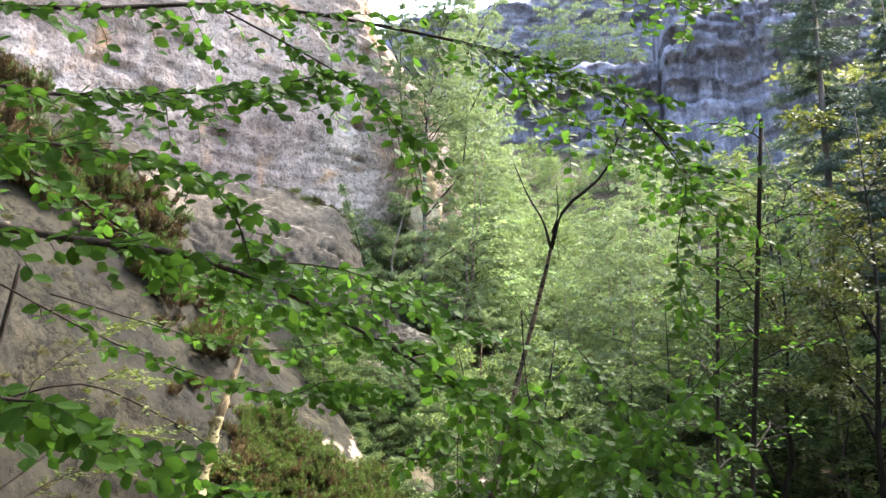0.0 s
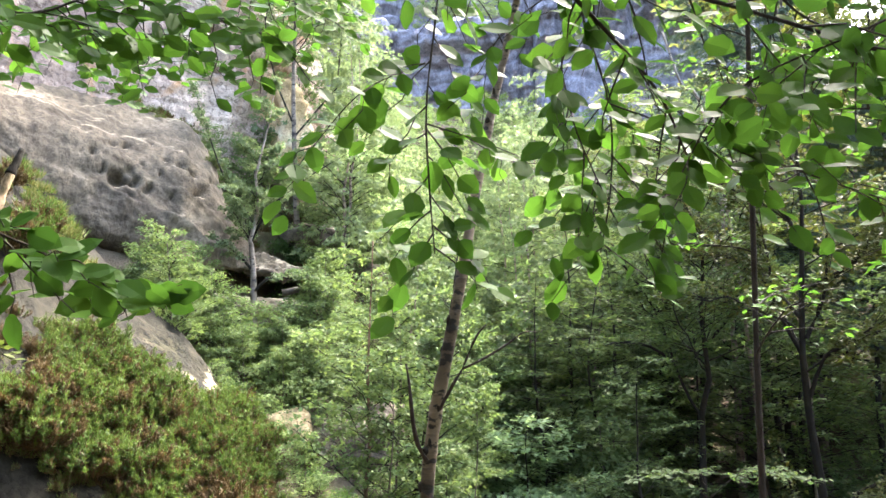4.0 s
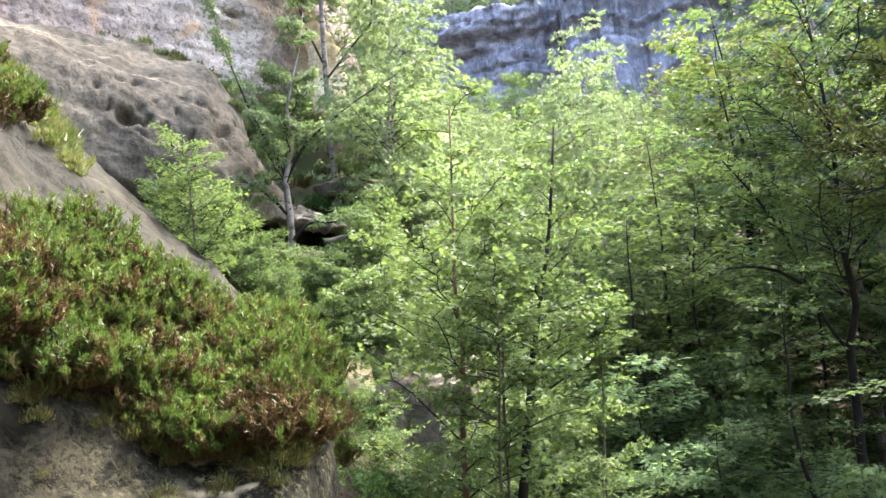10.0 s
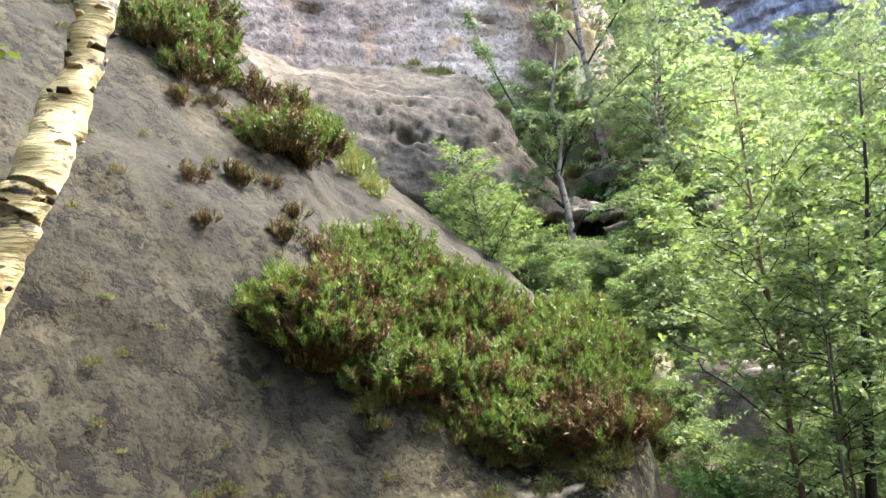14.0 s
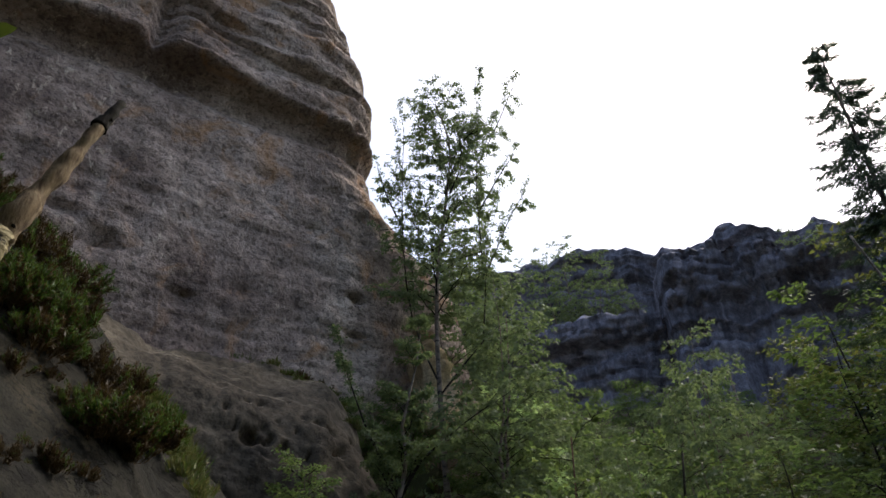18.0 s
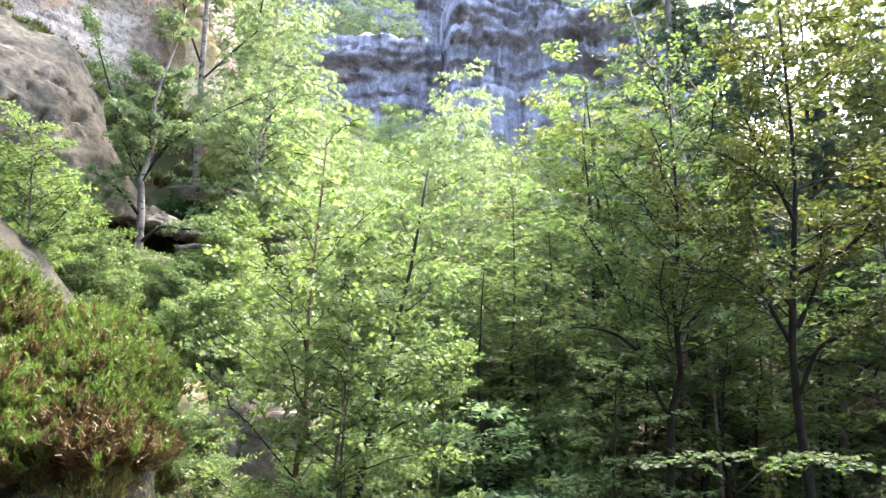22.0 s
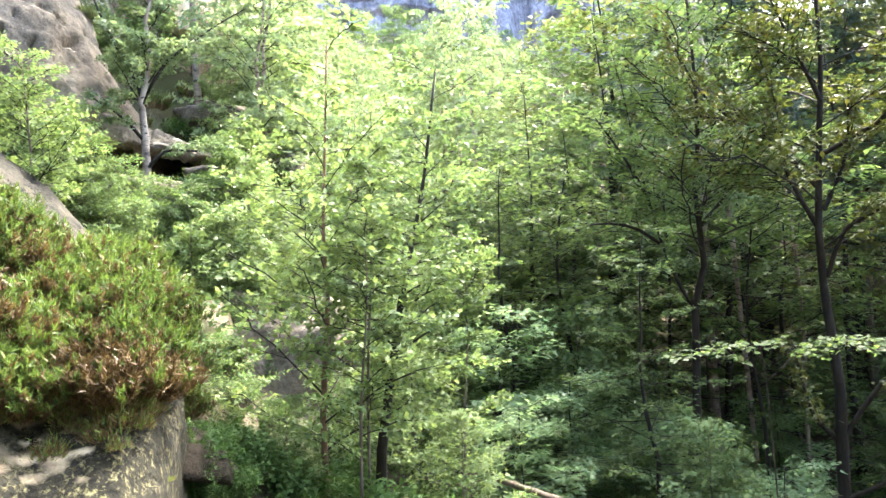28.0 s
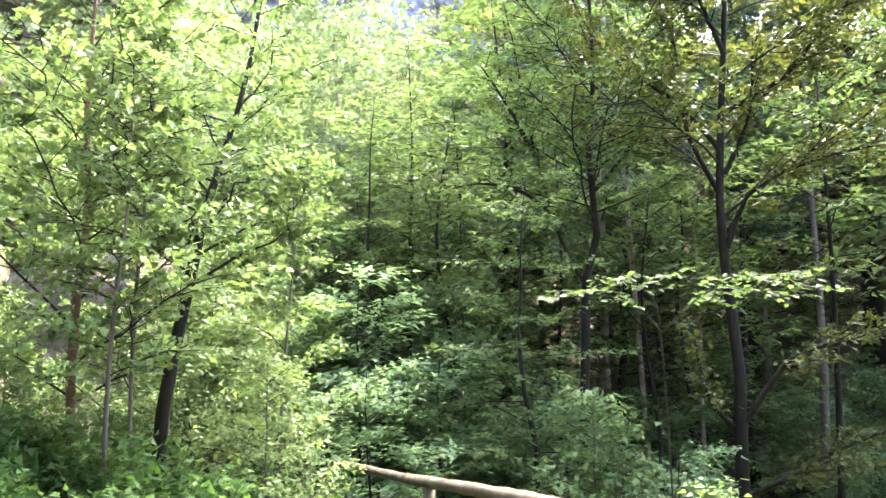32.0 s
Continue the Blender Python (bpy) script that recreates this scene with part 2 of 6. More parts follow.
def leaf(name, low, mid, high, see_through=0.42, gloss=0.10):
    """Leaf with a tint for each leaf and each plant; part of the light passes through."""
    n = Nodes(name, 0.48, gloss)
    c = n.ramp(n.island(), (0.0, low), (0.55, mid), (1.0, high))
    c = n.mix(n.ramp(n.noise(0.8, 3, 0.5), (0.4, 0.0), (0.65, 0.5)), c, low)
    c = n.mix(0.30, c, n.ramp(n.each(), (0.0, tuple(0.75 * v for v in mid)), (1.0, high)))
    n.put(c, n.b.inputs["Base Color"])
    tr = n.t.nodes.new("ShaderNodeBsdfTranslucent")
    n.put(n.mix(1.0, c, (1.55, 1.6, 1.0), "MULTIPLY"), tr.inputs["Color"])
    mx = n.t.nodes.new("ShaderNodeMixShader")
    mx.inputs[0].default_value = see_through
    n.t.links.new(n.b.outputs[0], mx.inputs[1])
    n.t.links.new(tr.outputs[0], mx.inputs[2])
    n.t.links.new(mx.outputs[0], n.t.nodes["Material Output"].inputs["Surface"])
    return n.m


SOIL = soil("forest_soil")
# Darkened soil: the bank's own brown plus shade below its plants.
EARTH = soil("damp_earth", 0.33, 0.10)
BRIGHT_LEAF = leaf("bright_bilberry_leaf", (0.050, 0.100, 0.016), (0.090, 0.150, 0.026), (0.150, 0.210, 0.040), 0.45)
BIRCH_BARK = birch_bark("birch_bark", (0.21, 0.175, 0.14), (0.075, 0.056, 0.04), (0.025, 0.02, 0.018))
STUB_BARK = birch_bark("mossy_birch_bark", (0.37, 0.32, 0.165), (0.14, 0.112, 0.046), (0.025, 0.021, 0.016), 0.565, 6.0, 13.0)
SLIM_BARK = birch_bark("dark_banded_birch_bark", (0.120, 0.092, 0.058), (0.044, 0.030, 0.018), (0.010, 0.008, 0.006), 0.52, 7.0, 5.0)
BARE_WOOD = bark("bare_weathered_wood", (0.060, 0.038, 0.022), (0.38, 0.29, 0.175), 3.5)
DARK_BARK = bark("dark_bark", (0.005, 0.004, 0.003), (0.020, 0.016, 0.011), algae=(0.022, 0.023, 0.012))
GREY_BARK = bark("grey_bark", (0.04, 0.033, 0.027), (0.12, 0.10, 0.082), algae=(0.07, 0.075, 0.045))
TWIG_BARK = bark("twig_bark", (0.012, 0.009, 0.007), (0.036, 0.027, 0.021), 3, (0.03, 0.03, 0.02))
REDDISH_BARK = bark("reddish_bark", (0.045, 0.026, 0.018), (0.15, 0.092, 0.062), 2)
RAIL_WOOD = bark("weathered_rail_wood", (0.045, 0.034, 0.023), (0.125, 0.098, 0.068))
BEECH_LEAF = leaf("beech_leaf", (0.020, 0.052, 0.010), (0.036, 0.086, 0.014), (0.062, 0.126, 0.020), 0.5, 0.04)
BIRCH_LEAF = leaf("birch_leaf", (0.069, 0.102, 0.060), (0.112, 0.150, 0.084), (0.172, 0.208, 0.112), 0.46)
SAPLING_LEAF = leaf("sapling_leaf", (0.053, 0.090, 0.040), (0.091, 0.132, 0.053), (0.142, 0.178, 0.068), 0.42)
AUTUMN_LEAF = leaf("turning_leaf", (0.030, 0.048, 0.016), (0.054, 0.068, 0.020), (0.094, 0.084, 0.024), 0.36)
SPRAY_LEAF = leaf("spray_leaf", (0.036, 0.062, 0.016), (0.062, 0.088, 0.022), (0.096, 0.115, 0.028), 0.3)
HILL_LEAF = leaf("hillside_leaf", (0.040, 0.060, 0.024), (0.072, 0.086, 0.032), (0.118, 0.114, 0.040), 0.5)
SHADE_LEAF = leaf("shade_leaf", (0.084, 0.138, 0.078), (0.140, 0.203, 0.114), (0.208, 0.275, 0.148), 0.62, 0.1)
CANOPY_LEAF = leaf("canopy_leaf", (0.040, 0.068, 0.028), (0.072, 0.106, 0.040), (0.115, 0.145, 0.052), 0.55)
BILBERRY_LEAF = leaf("bilberry_leaf", (0.022, 0.050, 0.017), (0.042, 0.080, 0.026), (0.078, 0.122, 0.038), 0.4, 0.04)
SPRUCE_NEEDLE = leaf("spruce_needle", (0.032, 0.052, 0.040), (0.054, 0.080, 0.060), (0.078, 0.108, 0.078), 0.25)
HEATHER_GREEN = leaf("heather_green", (0.034, 0.064, 0.018), (0.064, 0.104, 0.026), (0.115, 0.150, 0.038), 0.3)
HEATHER_BROWN = leaf("heather_brown", (0.034, 0.021, 0.010), (0.068, 0.045, 0.022), (0.122, 0.083, 0.038), 0.15)
GRASS = leaf("dry_grass", (0.056, 0.066, 0.026), (0.10, 0.105, 0.042), (0.17, 0.155, 0.074), 0.3)
LITTER = leaf("fallen_leaf", (0.05, 0.026, 0.013), (0.11, 0.06, 0.028), (0.18, 0.11, 0.055), 0.1)

# ---- tools for meshes ----


def hash01(i, j, k, seed):
    n = (i * 374761393 + j * 668265263 + k * 2147483647 + seed * 144269504) & 0xFFFFFFFF
    n = ((n ^ (n >> 13)) * 1274126177) & 0xFFFFFFFF
    return ((n ^ (n >> 16)) & 0xFFFF) / 65535.0


def value_noise(p, seed=0):
    """Smooth noise from -1 to 1 at the rows of p."""
    p = np.asarray(p, float)
    c = np.floor(p).astype(np.int64)
    f = p - c
    f = f * f * (3 - 2 * f)
    out = 0
    for dx in (0, 1):
        for dy in (0, 1):
            for dz in (0, 1):
                w = (f[..., 0] if dx else 1 - f[..., 0]) * (f[..., 1] if dy else 1 - f[..., 1]) * (f[..., 2] if dz else 1 - f[..., 2])
                out = out + w * hash01(c[..., 0] + dx, c[..., 1] + dy, c[..., 2] + dz, seed)
    return 2 * out - 1


def fbm(p, octaves=4, seed=0, gain=0.5):
    out, a, p = 0, 1.0, np.asarray(p, float)
    for o in range(octaves):
        out = out + a * value_noise(p * 2.03**o + 17.1 * o, seed + o)
        a *= gain
    return out


class Heap:
    """Vertices and faces gathered for one mesh."""

    def __init__(self):
        self.v, self.f3, self.f4, self.m3, self.m4, self.n = [], [], [], [], [], 0

    def add(self, v, tris=None, quads=None, mat=0):
        v = np.asarray(v, float).reshape(-1, 3)
        if tris is not None and len(tris):
            self.f3.append(np.asarray(tris) + self.n)
            self.m3.append(np.full(len(tris), mat))
        if quads is not None and len(quads):
            self.f4.append(np.asarray(quads) + self.n)
            self.m4.append(np.full(len(quads), mat))
        self.v.append(v)
        self.n += len(v)

    def mesh(self, name, *mats, smooth=True):
        me = bpy.data.meshes.new(name)
        v = np.concatenate(self.v)
        f3 = np.concatenate(self.f3) if self.f3 else np.zeros((0, 3), int)
        f4 = np.concatenate(self.f4) if self.f4 else np.zeros((0, 4), int)
        me.vertices.add(len(v))
        me.vertices.foreach_set("co", v.astype(np.float32).ravel())
        loops = np.concatenate([f3.ravel(), f4.ravel()]).astype(np.int32)
        me.loops.add(len(loops))
        me.loops.foreach_set("vertex_index", loops)
        size = np.concatenate([np.full(len(f3), 3), np.full(len(f4), 4)]).astype(np.int32)
        me.polygons.add(len(size))
        me.polygons.foreach_set("loop_start", (np.cumsum(size) - size).astype(np.int32))
        me.polygons.foreach_set("loop_total", size)
        me.polygons.foreach_set("use_smooth", np.full(len(size), smooth))
        if len(mats) > 1:
            me.polygons.foreach_set("material_index", np.concatenate(self.m3 + self.m4).astype(np.int32))
        for m in mats:
            me.materials.append(m)
        me.update(calc_edges=True)
        me.validate()
        return me


def grid_quads(a, b, wrap=False):
    """Quads of a grid of a x b points."""
    i, j = np.meshgrid(np.arange(a - 1), np.arange(b if wrap else b - 1), indexing="ij")
    k = (j + 1) % b
    return np.stack([i * b + j, i * b + k, (i + 1) * b + k, (i + 1) * b + j], -1).reshape(-1, 4)


def bend(points, n):
    """n points evenly along a smooth line through the given ones."""
    p = np.asarray(points, float)
    if len(p) == 2:
        return p[0] + (p[1] - p[0]) * np.linspace(0, 1, n)[:, None]
    e = np.vstack([2 * p[0] - p[1], p, 2 * p[-1] - p[-2]])
    s = np.linspace(0, len(p) - 1, n)
    i = np.minimum(s.astype(int), len(p) - 2)
    t = (s - i)[:, None]
    a, b, c, d = e[i], e[i + 1], e[i + 2], e[i + 3]
    return 0.5 * (2 * b + (c - a) * t + (2 * a - 5 * b + 4 * c - d) * t**2 + (3 * b - a - 3 * c + d) * t**3)


def tube(heap, pts, radii, sides=6, mat=0, rough=0.0, seed=0, capped=True):
    """A tapered, closed tube along the points."""
    pts, radii = np.asarray(pts, float), np.asarray(radii, float)
    d = np.gradient(pts, axis=0)
    d /= np.linalg.norm(d, axis=1)[:, None] + 1e-9
    ref = np.where(np.abs(d[:, 2:3]) > 0.9, [[1.0, 0, 0]], [[0, 0, 1.0]])
    u = np.cross(d, ref)
    u /= np.linalg.norm(u, axis=1)[:, None] + 1e-9
    w = np.cross(d, u)
    a = np.linspace(0, 2 * math.pi, sides, endpoint=False)
    r = radii[:, None] * np.ones(sides)
    if rough:
        q = pts[:, None] + 0.6 * radii[:, None, None] * (np.cos(a)[None, :, None] * u[:, None] + np.sin(a)[None, :, None] * w[:, None])
        r = r * (1 + rough * fbm(q * 14, 2, seed))
    v = pts[:, None] + r[..., None] * (np.cos(a)[None, :, None] * u[:, None] + np.sin(a)[None, :, None] * w[:, None])
    k = len(pts)
    quads = grid_quads(k, sides, True)
    v = np.vstack([v.reshape(-1, 3), pts[:1], pts[-1:]])
    ring = np.arange(sides)
    caps = np.vstack([np.stack([np.full(sides, k * sides), (ring + 1) % sides, ring], 1),
                      np.stack([np.full(sides, k * sides + 1), (k - 1) * sides + ring, (k - 1) * sides + (ring + 1) % sides], 1)])
    heap.add(v, caps if capped else None, quads, mat)


def unit(v):
    return v / (np.linalg.norm(v, axis=-1, keepdims=True) + 1e-9)


def leaves(heap, at, rng, size, flat=1.0, wide=0.62, hang=0.0, mat=0, vary=0.3, out=None, blade=False):
    """Folded leaves at the rows of at. flat: how level they lie. hang: how far the tips droop. out: the ways that tips point."""
    n = len(at)
    nrm = unit(rng.normal(size=(n, 3)) + [0, 0, 2.2 * flat])
    way = rng.normal(size=(n, 3)) if out is None else out + 0.45 * rng.normal(size=(n, 3))
    way = unit(way - nrm * (way * nrm).sum(1, keepdims=True))
    way = unit(way + [0, 0, -hang])
    side = unit(np.cross(nrm, way))
    up = np.cross(way, side)
    s = (size * (1 + vary * rng.uniform(-1, 1, n)))[:, None]
    if blade:
        w = 0.5 * wide * s * side
        heap.add(np.stack([at - w, at + w, at + way * s], 1), np.arange(3 * n).reshape(-1, 3), mat=mat)
        return
    v = np.stack([at, at + way * 0.45 * s + side * 0.5 * wide * s + up * 0.08 * s, at + way * s, at + way * 0.45 * s - side * 0.5 * wide * s + up * 0.08 * s], 1)
    i = np.arange(n)[:, None] * 4
    heap.add(v, np.concatenate([i + [0, 1, 2], i + [0, 2, 3]]), mat=mat)


def broad_leaf(heap, at, way, nrm, size, mat=0):
    """One leaf seen near by: an oval blade folded along its rib, with a short stalk."""
    way = unit(way - nrm * (way @ nrm))
    side = np.cross(nrm, way)
    spine = [(0, 0), (0.12, -0.01), (0.45, -0.03), (0.8, -0.05), (1.0, -0.11)]
    half = [0, 0.17, 0.36, 0.24, 0]
    v = [at + size * (x * way + z * nrm) for x, z in spine]
    for s in (1, -1):
        v += [at + size * ((x - 0.03) * way + s * h * side + (z + 0.12 * h) * nrm) for (x, z), h in zip(spine[1:4], half[1:4])]
    tris = [(0, 1, 5), (0, 8, 1), (3, 4, 7), (4, 3, 10)]
    quads = [(1, 2, 6, 5), (2, 3, 7, 6), (2, 1, 8, 9), (3, 2, 9, 10)]
    stalk = at - size * 0.14 * way
    k = len(v)
    v += [stalk, at + 0.012 * size * side, at - 0.012 * size * side]
    tris.append((k, k + 1, k + 2))
    heap.add(np.array(v), tris, quads, mat)


def part(name, mesh, parent, label="", kind=""):
    ob = new(name, mesh)
    ob.parent = parent
    return tagged(ob, label, kind=kind)


def thing(name, at, label, category, group="", kind=""):
    """The Empty at the base of a thing."""
    ob = new(name)
    ob.empty_display_size = 0.2
    ob.location = at
    return tagged(ob, label, category, group, kind)


# ---- the lie of the land ----
SPOTS = np.array([(0, -8, 6), (0, -3, 4), (0, 0, 2.85), (-.3, 3.5, 1.55), (-.4, 6, .5), (-.85, 7.1, .05), (-.1, 8.4, -.45), (.8, 9.2, -.95),
                  (2.2, 11.5, -1.5), (2.9, 13.5, -1.7), (3.2, 16, -1.95), (3.4, 19.4, -2.25)], float)
SLOPES = np.array([(-3, 10, .3), (-5, 7, 1.2), (-8, 3, 4), (-10, -3, 7), (-1, 13, -.7), (.5, 15.3, -.95), (1.6, 16.6, -1.3), (-1, 19, .2),
                   (.8, 20.5, .0), (-1.6, 20.9, 1.4), (.3, 24, 2.4), (2.2, 23, .8), (-1.6, 23.6, 3.0), (-.2, 26.6, 3.8), (-.5, 29.2, 7.2), (3, 27, 3), (-8, 20, 5), (-8, 27, 10)], float)
VALLEY = np.array([(5, 13, -2.7), (8, 16, -3.9), (11, 19, -4.6), (9.2, 21, -4.6), (5.5, 20, -3.0), (4.5, 24, -1.2), (15, 28, -4.6), (7, 8, -2.2),
                   (12, 10, -4.2), (20, 20, -4), (25, 12, -1), (6, 30, .5), (9, 36, 2.5), (5, 45, 9), (18, 35, -2), (26, 40, 2)], float)
HILLS = np.array([(38, 30, 9), (38, 8, 8), (36, 52, 13), (20, -10, 4), (42, -22, 16), (0, -32, 18), (-34, -20, 24), (-34, 8, 22), (-3, 32, 11), (0, 60, 18),
                  (14, 62, 19), (30, 64, 20), (60, 20, 22), (60, 60, 26), (0, 110, 42), (60, 120, 40), (-60, 60, 34), (-90, -60, 34), (90, -80, 34),
                  (0, -120, 36), (140, 60, 38), (-160, 120, 40), (0, 300, 44), (300, 0, 40), (-300, 0, 40), (0, -300, 40)], float)
KNOTS = np.vstack([SPOTS, SLOPES, VALLEY, HILLS])


def kernel(a, b):
    return np.sqrt(((a[:, None] - b[None]) ** 2).sum(-1) + 1.0)


KWORTH = np.linalg.solve(kernel(KNOTS[:, :2], KNOTS[:, :2]) + 1e-3 * np.eye(len(KNOTS)), KNOTS[:, 2] - 10)


def ground_z(x, y):
    """Height of the ground at arrays of x and y."""
    p = np.stack([np.ravel(x), np.ravel(y)], 1).astype(float)
    z = np.concatenate([kernel(q, KNOTS[:, :2]) @ KWORTH for q in np.array_split(p, max(1, len(p) // 4000))]) + 10
    q = np.c_[p, np.zeros(len(p))]
    z += 0.10 * fbm(q * 0.6, 3, 5) + 0.03 * fbm(q * 2.5, 2, 9)
    return np.minimum(z, 48).reshape(np.shape(x))


def gz(x, y):
    return float(ground_z(np.array([x]), np.array([y]))[0])


def build_ground():
    s = np.linspace(-1, 1, 241)
    g = 45 * s + 1400 * s**9
    x, y = np.meshgrid(g + 4, g + 12, indexing="ij")
    h = Heap()
    h.add(np.stack([x, y, ground_z(x, y)], -1), quads=grid_quads(241, 241)[:, ::-1])
    tagged(new("ground", h.mesh("ground", SOIL)), "brown forest soil with moss and leaf litter", "ground", kind="structure")


build_ground()


# ---- rocks and cliffs ----
HUB = (-0.85, 7.1)          # foot of the slope, from which the rocks' plans are laid out


def round_hub(az, d):
    a = np.radians(az)
    return HUB[0] + d * np.sin(a), HUB[1] + d * np.cos(a)


def polar_rock(name, label, mat, az, rows, na, nu, rough, back=6.0, seed=0, pits=(), dimples=0.0, fall=1.0):
    """A rock laid out at bearings round the hub: rows of distances and heights from the foot to the crest, smoothly joined; it falls away behind."""
    a = np.linspace(az[0], az[-1], na)
    ctrl = np.array([[np.interp(a, az, d), np.interp(a, az, z)] for d, z in rows])
    u = np.linspace(0, 1, nu)
    front = u < 0.72
    line = np.concatenate([2 * ctrl[:1] - ctrl[1:2], ctrl, 2 * ctrl[-1:] - ctrl[-2:-1]])
    s = np.where(front, u / 0.72, 1) * (len(rows) - 1)
    i = np.minimum(s.astype(int), len(rows) - 2)
    t = (s - i)[:, None, None]
    p0, p1, p2, p3 = line[i], line[i + 1], line[i + 2], line[i + 3]
    q = 0.5 * (2 * p1 + (p2 - p0) * t + (2 * p0 - 5 * p1 + 4 * p2 - p3) * t**2 + (3 * p1 - p0 - 3 * p2 + p3) * t**3)
    d, z = q[:, 0].T, q[:, 1].T
    b = np.where(front, 0, (u - 0.72) / 0.28)
    d = d + b * back
    z = z - (b**1.6) * (ctrl[-1][1] - ctrl[:, 1].min(0))[:, None] * fall
    x, y = round_hub(a[:, None] * np.ones(nu), d)
    p = np.stack([x, y, z], -1)
    nrm = unit(np.cross(np.gradient(p, axis=1), np.gradient(p, axis=0)))
    nrm[nrm[..., 2] < -0.2] *= -1
    off = rough * fbm(p * 0.55, 3, seed) + 0.33 * rough * fbm(p * 2.2, 3, seed + 7) + 0.10 * rough * fbm(p * 8, 2, seed + 3)
    off -= dimples * (np.clip(value_noise(p * 3.1, seed + 1) - 0.42, 0, 1) + 0.7 * np.clip(value_noise(p * 6.3, seed + 2) - 0.40, 0, 1))
    wob = fbm(p * 1.7, 3, seed + 40)
    for pa, pz, w, hh, deep in pits:
        off -= 0.55 * deep * np.exp(-(np.abs((a[:, None] - pa + 0.5 * wob) / w) ** 3 + np.abs((z - pz + 0.16 * wob) / hh) ** 3))
    p = p + nrm * off[..., None]
    h = Heap()
    h.add(p, quads=grid_quads(na, nu))
    tagged(new(name, h.mesh(name, mat)), label, "rock", kind="structure")
    return p


SLAB_AZ = [-125, -100, -80, -58, -45, -34, -28, -24, -21, -17.5, -13.5, -10.2, -6.6, -4.4, -2.6, -1.3, -0.4, 0.4]
SLAB = polar_rock("rock_slab", "grey lichened sandstone slab, its rounded crest coloured pale as in sun", ROCK_NEAR, SLAB_AZ,
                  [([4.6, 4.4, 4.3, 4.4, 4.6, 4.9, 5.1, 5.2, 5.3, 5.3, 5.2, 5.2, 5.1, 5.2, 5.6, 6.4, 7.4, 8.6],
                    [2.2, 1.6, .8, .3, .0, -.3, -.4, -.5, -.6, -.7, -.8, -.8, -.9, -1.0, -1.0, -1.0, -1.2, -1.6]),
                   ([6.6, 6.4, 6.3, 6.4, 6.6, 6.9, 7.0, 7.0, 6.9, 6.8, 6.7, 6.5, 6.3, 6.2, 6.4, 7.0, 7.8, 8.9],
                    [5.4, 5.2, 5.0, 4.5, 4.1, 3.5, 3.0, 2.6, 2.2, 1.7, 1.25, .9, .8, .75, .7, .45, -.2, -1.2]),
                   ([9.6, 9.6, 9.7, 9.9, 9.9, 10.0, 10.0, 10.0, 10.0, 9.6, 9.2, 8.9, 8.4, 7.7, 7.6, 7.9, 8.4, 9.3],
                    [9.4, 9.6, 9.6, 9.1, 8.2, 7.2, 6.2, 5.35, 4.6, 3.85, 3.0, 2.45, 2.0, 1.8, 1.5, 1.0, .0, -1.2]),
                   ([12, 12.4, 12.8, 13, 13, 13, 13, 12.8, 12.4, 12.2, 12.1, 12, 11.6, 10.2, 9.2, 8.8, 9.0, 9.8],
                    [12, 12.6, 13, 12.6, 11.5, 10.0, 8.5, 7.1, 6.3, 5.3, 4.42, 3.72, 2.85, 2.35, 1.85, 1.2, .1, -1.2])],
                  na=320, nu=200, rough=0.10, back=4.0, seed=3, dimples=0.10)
HOLES = [(-14.2, 7.75, .75, .20, .9), (-13.1, 7.6, .35, .12, .6), (-12.0, 7.45, .22, .1, .5), (-9.1, 8.25, .5, .13, .7), (-8.2, 8.15, .4, .11, .6), (-10.5, 8.45, .22, .08, .4), (-14.8, 8.7, .25, .08, .4), (-13.6, 8.85, .3, .07, .4),
         (-11.8, 8.95, .2, .07, .4), (-7.2, 7.6, .3, .1, .5), (-9.8, 7.35, .2, .1, .4), (-11.2, 7.9, .18, .08, .4), (-15.6, 7.9, .2, .09, .4), (-16.5, 8.3, .25, .08, .4), (-6.5, 8.1, .3, .1, .5), (-12.6, 8.2, .16, .07, .35)]
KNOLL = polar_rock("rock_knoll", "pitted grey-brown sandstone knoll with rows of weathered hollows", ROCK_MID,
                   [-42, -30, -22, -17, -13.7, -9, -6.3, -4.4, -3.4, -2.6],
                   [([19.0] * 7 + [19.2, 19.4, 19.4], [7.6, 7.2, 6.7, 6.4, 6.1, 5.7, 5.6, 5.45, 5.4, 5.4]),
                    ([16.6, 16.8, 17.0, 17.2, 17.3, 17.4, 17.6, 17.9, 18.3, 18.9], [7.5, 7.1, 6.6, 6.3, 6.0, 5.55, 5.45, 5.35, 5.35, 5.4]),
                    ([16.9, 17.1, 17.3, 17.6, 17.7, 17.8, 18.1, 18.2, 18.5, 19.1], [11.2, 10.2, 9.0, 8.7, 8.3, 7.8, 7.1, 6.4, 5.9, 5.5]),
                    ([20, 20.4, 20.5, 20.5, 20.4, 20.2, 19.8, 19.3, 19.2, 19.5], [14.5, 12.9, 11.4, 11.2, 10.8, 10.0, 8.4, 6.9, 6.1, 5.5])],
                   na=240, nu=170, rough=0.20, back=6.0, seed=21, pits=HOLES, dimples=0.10)
